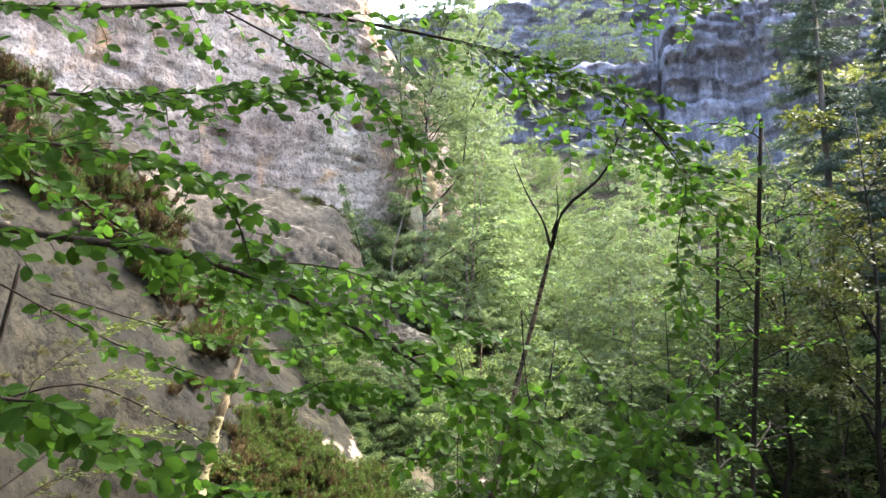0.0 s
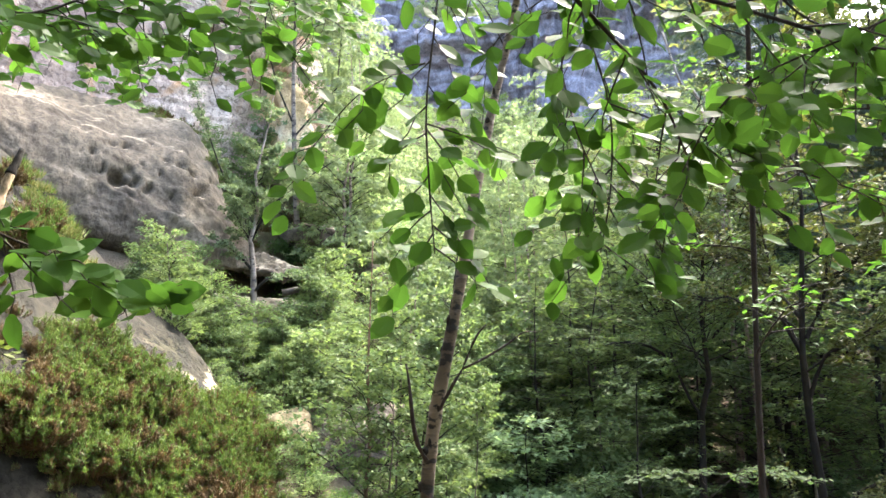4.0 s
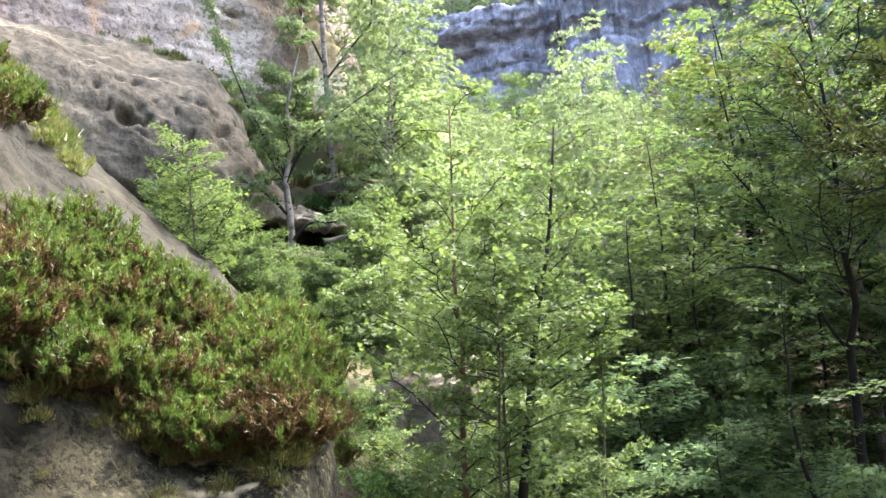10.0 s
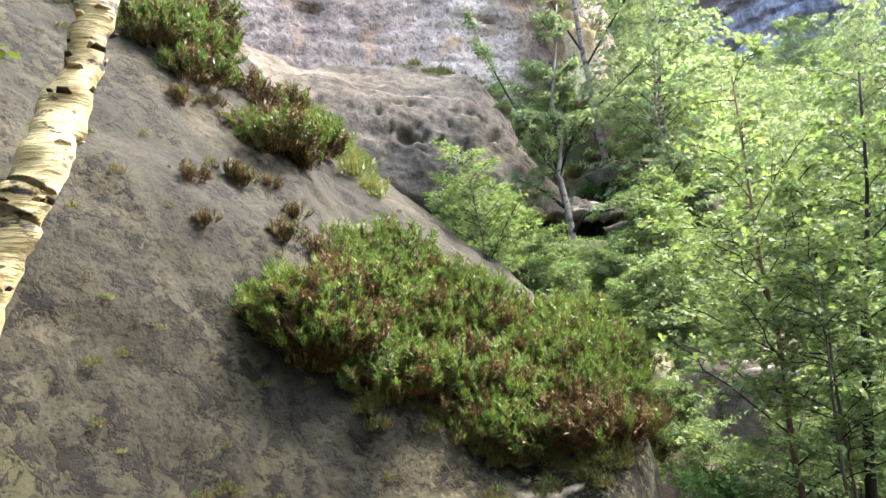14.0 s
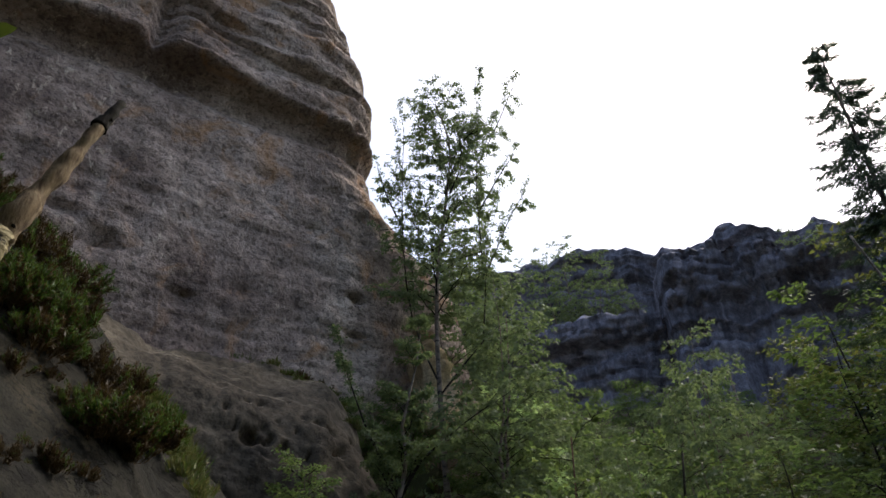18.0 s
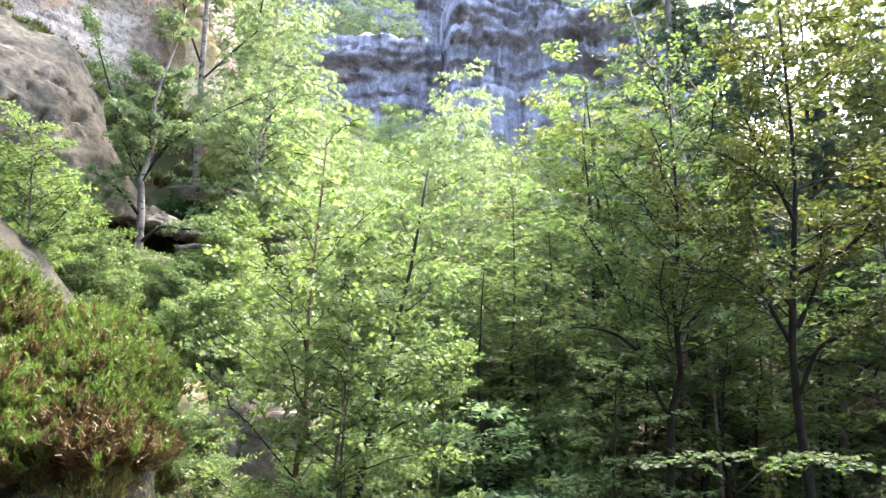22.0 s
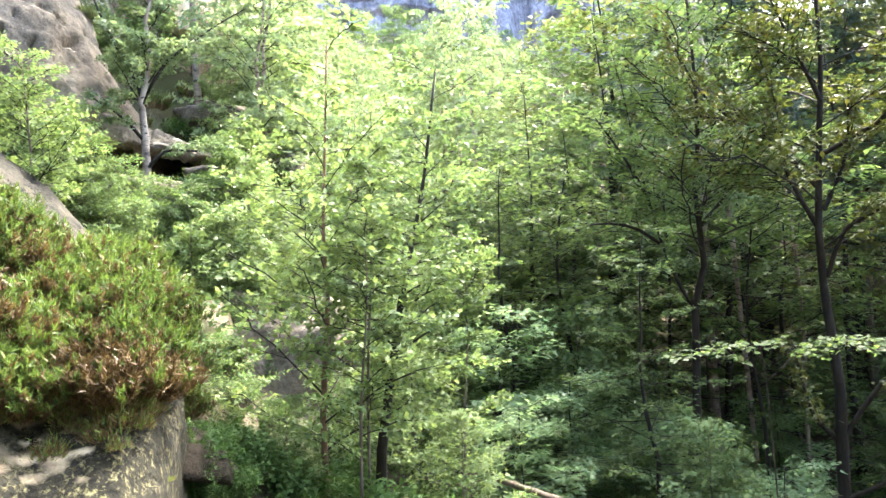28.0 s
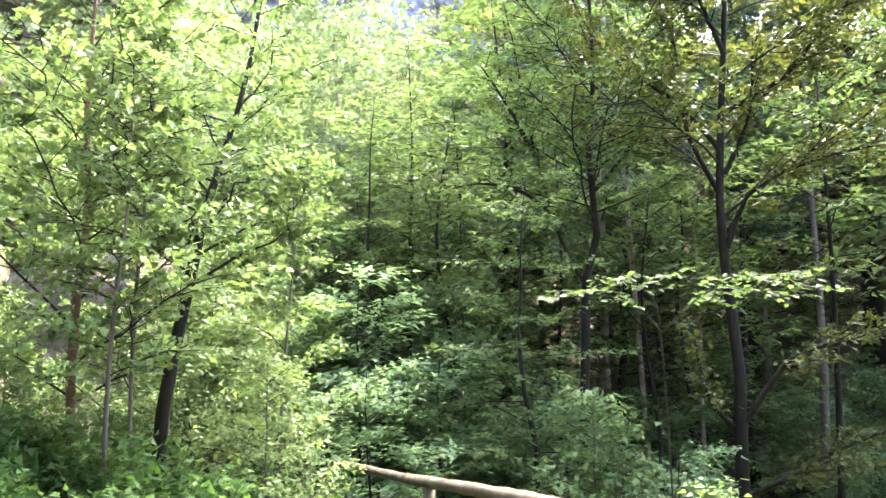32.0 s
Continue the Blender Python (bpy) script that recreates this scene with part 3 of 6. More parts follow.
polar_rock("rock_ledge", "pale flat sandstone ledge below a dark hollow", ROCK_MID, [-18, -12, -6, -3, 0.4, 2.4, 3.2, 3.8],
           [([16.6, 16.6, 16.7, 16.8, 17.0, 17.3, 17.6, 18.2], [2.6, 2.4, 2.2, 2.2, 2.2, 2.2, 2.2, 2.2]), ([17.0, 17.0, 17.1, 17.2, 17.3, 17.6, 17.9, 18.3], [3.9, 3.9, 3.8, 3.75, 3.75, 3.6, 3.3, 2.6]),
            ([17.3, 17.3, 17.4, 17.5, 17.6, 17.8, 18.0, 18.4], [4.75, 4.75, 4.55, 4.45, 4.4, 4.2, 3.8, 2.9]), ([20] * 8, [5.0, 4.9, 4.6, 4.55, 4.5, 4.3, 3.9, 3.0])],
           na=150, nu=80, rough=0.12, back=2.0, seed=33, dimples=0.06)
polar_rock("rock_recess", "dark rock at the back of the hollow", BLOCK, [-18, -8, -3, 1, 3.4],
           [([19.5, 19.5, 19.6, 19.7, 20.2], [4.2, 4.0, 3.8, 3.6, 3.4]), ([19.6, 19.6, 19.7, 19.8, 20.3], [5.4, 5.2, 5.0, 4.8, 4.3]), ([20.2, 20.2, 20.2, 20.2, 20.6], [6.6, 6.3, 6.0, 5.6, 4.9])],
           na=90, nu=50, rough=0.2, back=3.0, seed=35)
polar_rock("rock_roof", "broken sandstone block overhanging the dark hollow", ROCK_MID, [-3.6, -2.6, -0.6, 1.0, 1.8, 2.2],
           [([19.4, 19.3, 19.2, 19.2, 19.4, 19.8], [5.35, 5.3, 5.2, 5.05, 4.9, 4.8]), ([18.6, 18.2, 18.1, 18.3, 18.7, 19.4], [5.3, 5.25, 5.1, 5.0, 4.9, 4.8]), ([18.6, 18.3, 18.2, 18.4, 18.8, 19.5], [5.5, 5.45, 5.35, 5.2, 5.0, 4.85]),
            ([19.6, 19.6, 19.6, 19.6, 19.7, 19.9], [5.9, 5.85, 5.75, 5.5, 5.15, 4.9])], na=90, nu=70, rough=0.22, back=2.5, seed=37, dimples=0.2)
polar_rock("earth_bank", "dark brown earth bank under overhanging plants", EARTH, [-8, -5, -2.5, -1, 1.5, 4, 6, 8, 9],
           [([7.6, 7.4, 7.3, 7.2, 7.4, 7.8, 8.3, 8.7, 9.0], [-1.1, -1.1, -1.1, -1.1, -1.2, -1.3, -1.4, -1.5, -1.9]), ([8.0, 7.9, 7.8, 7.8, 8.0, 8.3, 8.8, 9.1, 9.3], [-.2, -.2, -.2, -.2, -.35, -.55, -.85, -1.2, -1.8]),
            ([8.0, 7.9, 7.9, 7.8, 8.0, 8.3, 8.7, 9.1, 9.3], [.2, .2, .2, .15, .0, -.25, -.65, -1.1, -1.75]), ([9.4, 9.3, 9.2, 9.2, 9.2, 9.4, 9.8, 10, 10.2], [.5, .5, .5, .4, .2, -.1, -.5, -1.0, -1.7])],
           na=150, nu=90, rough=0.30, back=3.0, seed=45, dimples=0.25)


def build_left_cliff():
    """The tall wall: a plain lower face, an undercut, and a bedded upper part that overhangs; its end turns away."""
    foot, along, out = np.array([-12.16, 22.1]), np.array([0.799, 0.602]), np.array([0.602, -0.799])
    z = np.linspace(4, 38, 360)
    end = np.interp(z, [4, 10.5, 12, 15.5, 16.4, 18.6, 20.0, 22, 25, 28, 33, 38], [16.8, 16.6, 16.2, 15.2, 14.0, 11.6, 11.4, 11.2, 10.0, 8.4, 6.0, 2.0])
    s = np.linspace(0, 1, 320)
    far = -30.0
    w = far + (end[:, None] - far) * np.minimum(s / 0.86, 1)
    turn = np.clip((s - 0.86) / 0.14, 0, 1) * 1.15
    w = w + 3.2 * np.sin(np.minimum(turn, 1) * math.pi / 2) - 3.2 * 0.55
    deep = -3.2 * (1 - np.cos(np.minimum(turn, 1) * math.pi / 2)) - 14 * np.maximum(turn - 1, 0) / 0.15
    xy = foot + w[..., None] * along + (deep * np.ones_like(w))[..., None] * out
    p = np.concatenate([xy, (z[:, None] * np.ones(len(s)))[..., None]], -1)
    zz = p[..., 2] + 0.35 * fbm(p * [0.12, 0.12, 0.1], 2, 4)
    q = p * [0.22, 0.22, 1.35]
    step = np.clip((zz - 20.2) / 0.3, 0, 1)
    off = 0.7 * step - 0.45 * np.exp(-((zz - 19.75) / 0.4) ** 2)
    beds = zz + 0.3 * value_noise(p * [0.2, 0.2, 0.0], 3)
    for thick, much, low_much, run in ((1.6, 0.9, 0.02, 0.10), (0.62, 0.34, 0.05, 0.3), (0.3, 0.12, 0.04, 0.9)):
        k = np.floor(beds / thick)
        off += (low_much + (much * 0.7 - low_much) * step) * value_noise(np.stack([w * run + 3.1 * k, 7.7 * k, 0 * k], -1), 12)
    off += step * 0.25 * fbm(q, 3, 31)
    off += 0.22 * fbm(p * 0.13, 2, 8) + 0.07 * fbm(p * [1.1, 1.1, 0.8], 4, 9, 0.7) + 0.05 * fbm(p * [2.8, 2.8, 2.2], 3, 2)
    flakes = value_noise(p * [1.7, 1.7, 1.2], 90)         # scars where thin flakes fell away
    off -= 0.10 * np.clip(flakes * 4 - 0.6, 0, 1) * np.clip(value_noise(p * 0.35, 91) * 2 + 0.6, 0, 1)
    off -= 0.16 * np.clip(value_noise(p * [0.9, 0.9, 4.0], 61) - 0.42, 0, 1)
    off -= 0.05 * np.maximum(zz - 24, 0) ** 1.35
    off -= 2.0 * np.clip(value_noise(p * [0.9, 0.9, 2.4], 77) - 0.5, 0, 1) * np.exp(-((zz - 13.3) / 0.8) ** 2)
    crack = np.abs(w - 3.4 - 0.3 * value_noise(p * 0.5, 6))
    off -= step * 0.8 * np.exp(-((crack / 0.35) ** 2))
    p[..., :2] += off[..., None] * out
    h = Heap()
    h.add(p, quads=grid_quads(len(z), len(s))[:, ::-1])
    top = p[-1]
    lid = top + [-0.602 * 18, 0.799 * 18, 2.0]
    h.add(np.concatenate([top, lid]), quads=grid_quads(2, len(s))[:, ::-1])
    tagged(new("cliff_west", h.mesh("cliff_west", CLIFF)), "tall reddish-grey sandstone cliff with a bedded overhang", "cliff", kind="structure")


build_left_cliff()


def cliff_block(name, label, az0, az1, dist, low, skyline, n=170, m=150, seed=0, cap=1.0, fissure=1.6):
    """A buttress of the far wall: bearings, distance, foot and a skyline of (bearing, height)."""
    a = np.linspace(az0, az1, n)
    top = np.interp(a, [q for q, _ in skyline], [q for _, q in skyline]) + 0.5 * fbm(np.c_[a * 0.7, 0 * a, 0 * a + seed], 2, seed)
    u = np.linspace(0, 1, m)
    z = low + (top[:, None] - low) * np.minimum(u / 0.85, 1)
    edge = 1 - np.clip(np.minimum(a - az0, az1 - a) / (0.10 * (az1 - az0)), 0, 1)
    d = dist + 6 * edge[:, None] ** 2 + 14 * np.maximum(u - 0.85, 0) / 0.15
    x, y = round_hub(a[:, None] * np.ones(m), d)
    p = np.stack([x, y, z], -1)
    under = (top[:, None] - z)
    off = 0.8 * fissure * fbm(p * [0.32, 0.32, 0.02], 4, seed + 3) + 0.8 * np.round(2 * value_noise(p * [0.16, 0.16, 0.2], seed + 5)) / 2
    off += cap * np.clip((5.0 - under) / 0.8, 0, 1) * (1 + 0.5 * np.round(2 * value_noise(p * [0.15, 0.15, 0.8], seed + 9))) + 0.2 * fbm(p * [0.9, 0.9, 0.7], 3, seed)
    off += 0.45 * np.clip((11 - under) / 2, 0, 1) * np.round(1.6 * value_noise(p * [0.05, 0.05, 1.1], seed + 15)) + 0.25 * np.clip((13 - under) / 3, 0, 1) * value_noise(p * [0.2, 0.2, 2.4], seed + 19)
    for thick, much, run in ((1.9, 0.9, 0.35), (0.7, 0.3, 0.8)):
        k = np.floor((z + 0.4 * value_noise(p * [0.1, 0.1, 0], seed)) / thick)
        off += much * np.clip((12 - under) / 3, 0.12, 1) * value_noise(np.stack([a[:, None] * run + 2.3 * k, 5.9 * k, 0 * k], -1), seed + 30)
    ax = np.radians(a)[:, None]
    p[..., 0] -= off * np.sin(ax)
    p[..., 1] -= off * np.cos(ax)
    p[..., 2] += np.where(u > 0.85, 0.6 * fbm(p * 0.3, 3, seed), 0)
    h = Heap()
    h.add(p, quads=grid_quads(n, m))
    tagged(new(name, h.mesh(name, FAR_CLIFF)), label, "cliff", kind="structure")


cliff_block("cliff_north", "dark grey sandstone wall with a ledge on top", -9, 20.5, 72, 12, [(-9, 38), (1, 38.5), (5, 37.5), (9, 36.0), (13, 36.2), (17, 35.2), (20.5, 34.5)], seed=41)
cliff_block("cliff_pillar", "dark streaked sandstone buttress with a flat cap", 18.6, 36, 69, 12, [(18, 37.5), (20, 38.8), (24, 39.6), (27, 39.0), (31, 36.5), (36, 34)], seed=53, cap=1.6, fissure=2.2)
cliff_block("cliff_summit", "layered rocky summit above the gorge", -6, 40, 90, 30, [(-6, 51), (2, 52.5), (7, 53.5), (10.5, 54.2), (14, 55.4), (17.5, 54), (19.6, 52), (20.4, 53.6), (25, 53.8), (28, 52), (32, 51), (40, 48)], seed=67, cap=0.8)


def boulder(name, label, at, size, mat, seed, squareness=0.6, turn=0.0, rough=0.14, n=40, kind="structure"):
    """A rounded block standing at a place."""
    a, b = np.meshgrid(np.linspace(0, 2 * math.pi, 2 * n, endpoint=False), np.linspace(-math.pi / 2, math.pi / 2, n))
    sq = lambda v: np.sign(v) * np.abs(v) ** squareness  # noqa: E731
    v = np.stack([sq(np.cos(b)) * sq(np.cos(a)), sq(np.cos(b)) * sq(np.sin(a)), sq(np.sin(b))], -1)
    p = v * np.array(size) / 2
    off = rough * fbm((p + seed) * 1.5, 4, seed) * min(size)
    off += 0.05 * np.round(2 * value_noise((p + seed) * [0.4, 0.4, 3.5], seed)) * min(size)
    p = p + unit(v) * off[..., None]
    h = Heap()
    h.add(p, quads=grid_quads(n, 2 * n, True))
    ob = new(name, h.mesh(name, mat))
    ob.matrix_world = pose(*at, 0, 0, turn)
    return tagged(ob, label, "rock", kind=kind)


BROWN = (-0.8, 21.0, 1.3)
boulder("rock_step", "grey sandstone block half hidden by saplings", (0.7, 21.6, 0.2), (2.4, 2.2, 2.9), ROCK_MID, 4, 0.45, 8)
boulder("rock_corner", "yellow broken corner of the cliff foot", (-1.0, 30.0, 11.0), (1.1, 1.6, 3.0), OCHRE, 23, 0.6, 20, 0.3)
boulder("brown_stone", "brown broken sandstone lump behind the end of the slab", BROWN, (0.8, 0.9, 0.7), OCHRE, 29, 0.6, 12, 0.25, 26, "")
boulder("brown_stone", "small reddish sandstone lump under another", (BROWN[0] + .1, BROWN[1] - .1, BROWN[2] - .65), (1.0, 0.9, 0.7), STONE, 33, 0.6, 40, 0.22, 24, "")
boulder("scree_block", "pale layered sandstone outcrop above the hollow", (-0.2, 29.0, gz(-.2, 29.0) + .05), (2.4, 2.0, 0.6), ROCK_MID, 37, 0.4, 25, 0.2, 26, "")
boulder("scree_block", "pale sandstone outcrop on the slope above", (1.5, 29.2, gz(1.5, 29.2) + .05), (1.8, 1.6, 0.6), ROCK_MID, 39, 0.4, 70, 0.2, 26, "")

# ---- trees ----


def grow(rng, trunk, r0, r1, n_limbs, low, length, rise, droop, subs=7, sub_len=0.45, extra=(), sides=8, twig_r=0.006, plain=0):
    """Wood of a tree from the trunk's line. length(f): a limb's length at the part f of the height. extra: limbs drawn by hand.
    Gives heaps of trunk and limbs, and the spots where leaves sit with the ways of their twigs."""
    wood, limbs, spots, ways = Heap(), Heap(), [], []
    line = bend(trunk, 14)
    f = np.linspace(0, 1, 14)
    if plain:                               # crooked stems
        line[:, :2] += 0.03 * line[-1, 2] * np.sin(np.pi * f)[:, None] * np.cumsum(rng.normal(size=(14, 2)), axis=0) / 3
    rad = r0 + (r1 - r0) * f
    rad[0] *= 1.35
    tube(wood, line, rad, sides, 0, 0.12, 3)
    todo = []
    az = rng.uniform(0, 6.28)
    for k in range(n_limbs):
        h = low + (1 - low) * (k + rng.uniform(0.1, 0.9)) / n_limbs
        az += 2.4 + rng.uniform(-0.5, 0.5)
        p = np.array([np.interp(h, f, line[:, c]) for c in range(3)])
        ln = length(h) * rng.uniform(0.7, 1.2)
        e = rise + rng.uniform(-0.25, 0.25)
        d = np.array([math.cos(az) * math.cos(e), math.sin(az) * math.cos(e), math.sin(e)])
        s = np.linspace(0, 1, 7)[:, None]
        side = np.array([-math.sin(az), math.cos(az), 0]) * rng.uniform(-0.25, 0.25)
        pts = p + ln * (s * d + s**2 * (side - [0, 0, droop])) + 0.03 * ln * rng.normal(size=(7, 3)) * s
        todo.append((pts, max(twig_r, np.interp(h, f, rad) * 0.32), ln))
    for pts in extra:
        pts = bend(pts, 8)
        todo.append((pts, 0.4 * r0, float(np.linalg.norm(pts[-1] - pts[0]))))
    for pts, r, ln in todo:
        tube(limbs, pts[::2] if plain else pts, np.linspace(r, twig_r, len(pts))[::2 if plain else 1], 3 if plain else 5, capped=False)
        d0 = unit(pts[-1] - pts[0])
        for k in range(subs):
            t = 0.2 + 0.8 * (k + rng.uniform(0, 1)) / subs
            q = np.array([np.interp(t, np.linspace(0, 1, len(pts)), pts[:, c]) for c in range(3)])
            sgn = 1 if k % 2 else -1
            side = unit(np.cross(d0, [0, 0, 1]))
            dd = unit(0.6 * d0 + sgn * rng.uniform(0.5, 1.1) * side + [0, 0, rng.uniform(-0.2, 0.35)])
            sl = ln * sub_len * (1.1 - 0.6 * t) * rng.uniform(0.6, 1.2) + 0.08
            s = np.linspace(0, 1, 5)[:, None]
            sub = q + sl * (s * dd - s**2 * [0, 0, droop * 0.8]) + 0.04 * sl * rng.normal(size=(5, 3)) * s
            if plain < 2:
                tube(limbs, sub[::2], np.linspace(twig_r * 0.9, twig_r * 0.4, 3), 3, capped=False)
            m = max(4, int(sl * 14))
            ts = rng.uniform(0.15, 1, m)
            spots.append(np.stack([np.interp(ts, np.linspace(0, 1, 5), sub[:, c]) for c in range(3)], 1))
            ways.append(np.repeat(dd[None], m, 0))
    return wood, limbs, np.concatenate(spots), np.concatenate(ways)


def tree(name, label, category, at, seed, trunk, r0, r1, count, size, bark_mat, leaf_mat, n_limbs=22, low=0.25, length=None, rise=0.5, droop=0.15,
         subs=7, sub_len=0.45, flat=0.6, hang=0.2, wide=0.62, spread=0.05, extra=(), limb_mat=None, group="", twig_r=0.006, plain=0, blade=None):
    """A tree: trunk, limbs and a crown of single leaves."""
    rng = np.random.default_rng(seed)
    length = length or (lambda f: 2.0 * (1.15 - f))
    wood, limbs, spots, ways = grow(rng, trunk, r0, r1, n_limbs, low, length, rise, droop, subs, sub_len, extra, twig_r=twig_r, plain=plain)
    top = thing(name, at, label, category, group)
    part("trunk", wood.mesh("trunk", bark_mat), top)
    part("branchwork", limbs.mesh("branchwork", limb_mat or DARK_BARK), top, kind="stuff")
    pick = rng.integers(0, len(spots), count)
    crown = Heap()
    leaves(crown, spots[pick] + spread * rng.normal(size=(count, 3)) * [1, 1, 0.6], rng, size, flat, wide, hang, out=ways[pick] * 0.8, blade=bool(plain) if blade is None else blade)
    part("crown", crown.mesh("crown", leaf_mat, smooth=False), top, kind="stuff")
    return top


SKYLINE = ([-40, 8.5, 9.8, 13, 15, 17, 20, 22, 23, 24.6, 26, 28, 30, 34, 60], [40, 36, 18.5, 18.5, 20, 22, 24.5, 23.5, 18, 18, 22, 27, 30, 38, 45])


def room(x, y, tall, scale):
    """A scale that keeps a tree under the line of the tree tops over the hub, where the far cliff shows above them."""
    dx, dy = x - HUB[0], y - HUB[1]
    d, az = math.hypot(dx, dy), math.degrees(math.atan2(dx, dy))
    if not 14 < d < 60 or dy < 0:
        return scale
    cap = min(float(np.interp(az + w, *SKYLINE)) for w in (-1.2, 0, 1.2))
    return min(scale, max(0.3, (1.55 + d * math.tan(math.radians(cap)) - gz(x, y)) / tall))


TALL = {}


def stand(top, x, y, turn=0.0, scale=1.0, sink=0.05, z=None, lean=0.0):
    """A copy of a plant, standing on the ground."""
    if z is None and top.name in TALL:
        scale = room(x, y, TALL[top.name], scale)
    return copy_thing(top, pose(x, y, (gz(x, y) if z is None else z) - sink, lean, 0, turn) @ Matrix.Scale(scale, 4))


def joined(name, label, category, top, places):
    """Many small plants that nobody could count, as one object: copies of a plant's meshes at the given matrices."""
    root = thing(name, (0, 0, 0), label, category, kind="stuff")
    for child in top.children:
        me = child.data
        v = np.zeros(len(me.vertices) * 3, np.float32)
        me.vertices.foreach_get("co", v)
        v = np.c_[v.reshape(-1, 3), np.ones(len(v) // 3)]
        me.calc_loop_triangles()
        tri = np.zeros(len(me.loop_triangles) * 3, np.int32)
        me.loop_triangles.foreach_get("vertices", tri)
        h = Heap()
        for m in places:
            h.add((v @ np.array(m).T)[:, :3], tri.reshape(-1, 3))
        part(child.name.split(".")[0], h.mesh(name, me.materials[0], smooth=False), root, kind="stuff")


def at_ground(x, y, sink=0.05):
    return (x, y, gz(x, y) - sink)


def rel(points, base):
    return [tuple(np.subtract(p, base)) for p in points]


# trees that can be told apart, near the path
def lean_in(points):
    """The slim birch leans away from the path: its lower half stands nearer."""
    out = []
    for x, y, z in points:
        k = float(np.interp(z, [3.0, 5.2], [0.893, 1.0]))
        out.append((-.28 + k * (x + .28), 5.361 + k * (y - 5.361), 2.334 + k * (z - 2.334)))
    return out


BASE = (0.166, 7.29, gz(0.166, 7.29) - 0.05)
birch_line = rel([BASE] + lean_in([(0.30, 7.49, 1.6), (0.36, 7.46, 2.3), (0.42, 7.44, 2.75), (0.56, 7.40, 3.4), (0.74, 7.5, 4.2), (0.93, 7.56, 4.9), (1.09, 7.52, 5.54)]), BASE)


def slim_birch():
    """The slim birch beside the path, forked at the top, with dead stubs."""
    top = thing("birch_tree", BASE, "slim forked birch with dark-banded bark beside the path", "tree")
    h = Heap()
    line = bend(birch_line, 60)
    tube(h, line, np.linspace(0.043, 0.019, 60) * (1 + 0.12 * np.maximum(0, np.sin(np.arange(60) * 2.1)) ** 6), 14, 0, 0.16, 5)
    part("trunk", h.mesh("trunk", SLIM_BARK), top)
    rng = np.random.default_rng(4)
    for k in range(22):                      # black swollen branch scars
        i = int(6 + k * 1.9 + rng.uniform(0, 1.5))
        a = rng.uniform(0, 6.28)
        r = np.interp(i, [0, 59], [0.047, 0.019])
        c = line[i] + 0.74 * r * np.array([math.cos(a), math.sin(a), 0])
        h = Heap()
        tall = rng.uniform(0.018, 0.045)
        tube(h, [c + [0, 0, q * tall] for q in (-1, -0.55, 0.1, 0.6, 1)], np.array([0.2, 0.7, 1.0, 0.8, 0.25]) * rng.uniform(0.38, 0.56) * r, 9, 0, 0.4, k)
        part("branch_scar", h.mesh("branch_scar", DARK_BARK), top, "black branch scar")
    forks = [([(1.09, 7.52, 5.54), (1.22, 7.45, 5.93), (1.60, 7.36, 6.27), (1.78, 7.3, 6.7), (1.97, 7.24, 7.15)], 0.021, 0.006), ([(1.09, 7.52, 5.54), (1.01, 7.48, 5.82), (0.86, 7.5, 6.1), (0.73, 7.52, 6.43)], 0.014, 0.005),
             ([(1.1, 7.5, 5.7), (1.16, 7.46, 5.9), (1.15, 7.45, 6.2)], 0.009, 0.004)]
    for pts, ra, rb in forks:
        h = Heap()
        tube(h, bend(rel(lean_in(pts), BASE), 14), np.linspace(ra, rb, 14), 7, 0, 0.15, 2)
        part("fork", h.mesh("fork", DARK_BARK), top)
    stubs = [([(0.36, 7.40, 2.52), (0.31, 7.38, 2.62), (0.285, 7.37, 2.75), (0.27, 7.36, 2.95), (0.255, 7.36, 3.05)], 0.017, 0.009), ([(0.44, 7.41, 2.79), (0.53, 7.38, 2.95), (0.57, 7.37, 3.01), (0.64, 7.34, 3.17), (0.70, 7.33, 3.24)], 0.014, 0.006),
             ([(0.57, 7.37, 3.01), (0.68, 7.33, 3.06), (0.80, 7.28, 3.13), (0.88, 7.23, 3.19), (0.95, 7.2, 3.19)], 0.011, 0.005), ([(0.90, 7.56, 4.8), (0.78, 7.5, 4.98), (0.66, 7.47, 5.1)], 0.007, 0.003)]
    for pts, ra, rb in stubs:
        h = Heap()
        tube(h, bend(rel(lean_in(pts), BASE), 14), 0.65 * np.linspace(ra, rb, 14), 8, 0, 0.3, 8)
        part("dead_branch", h.mesh("dead_branch", TWIG_BARK), top, "bare dark broken branch")


slim_birch()


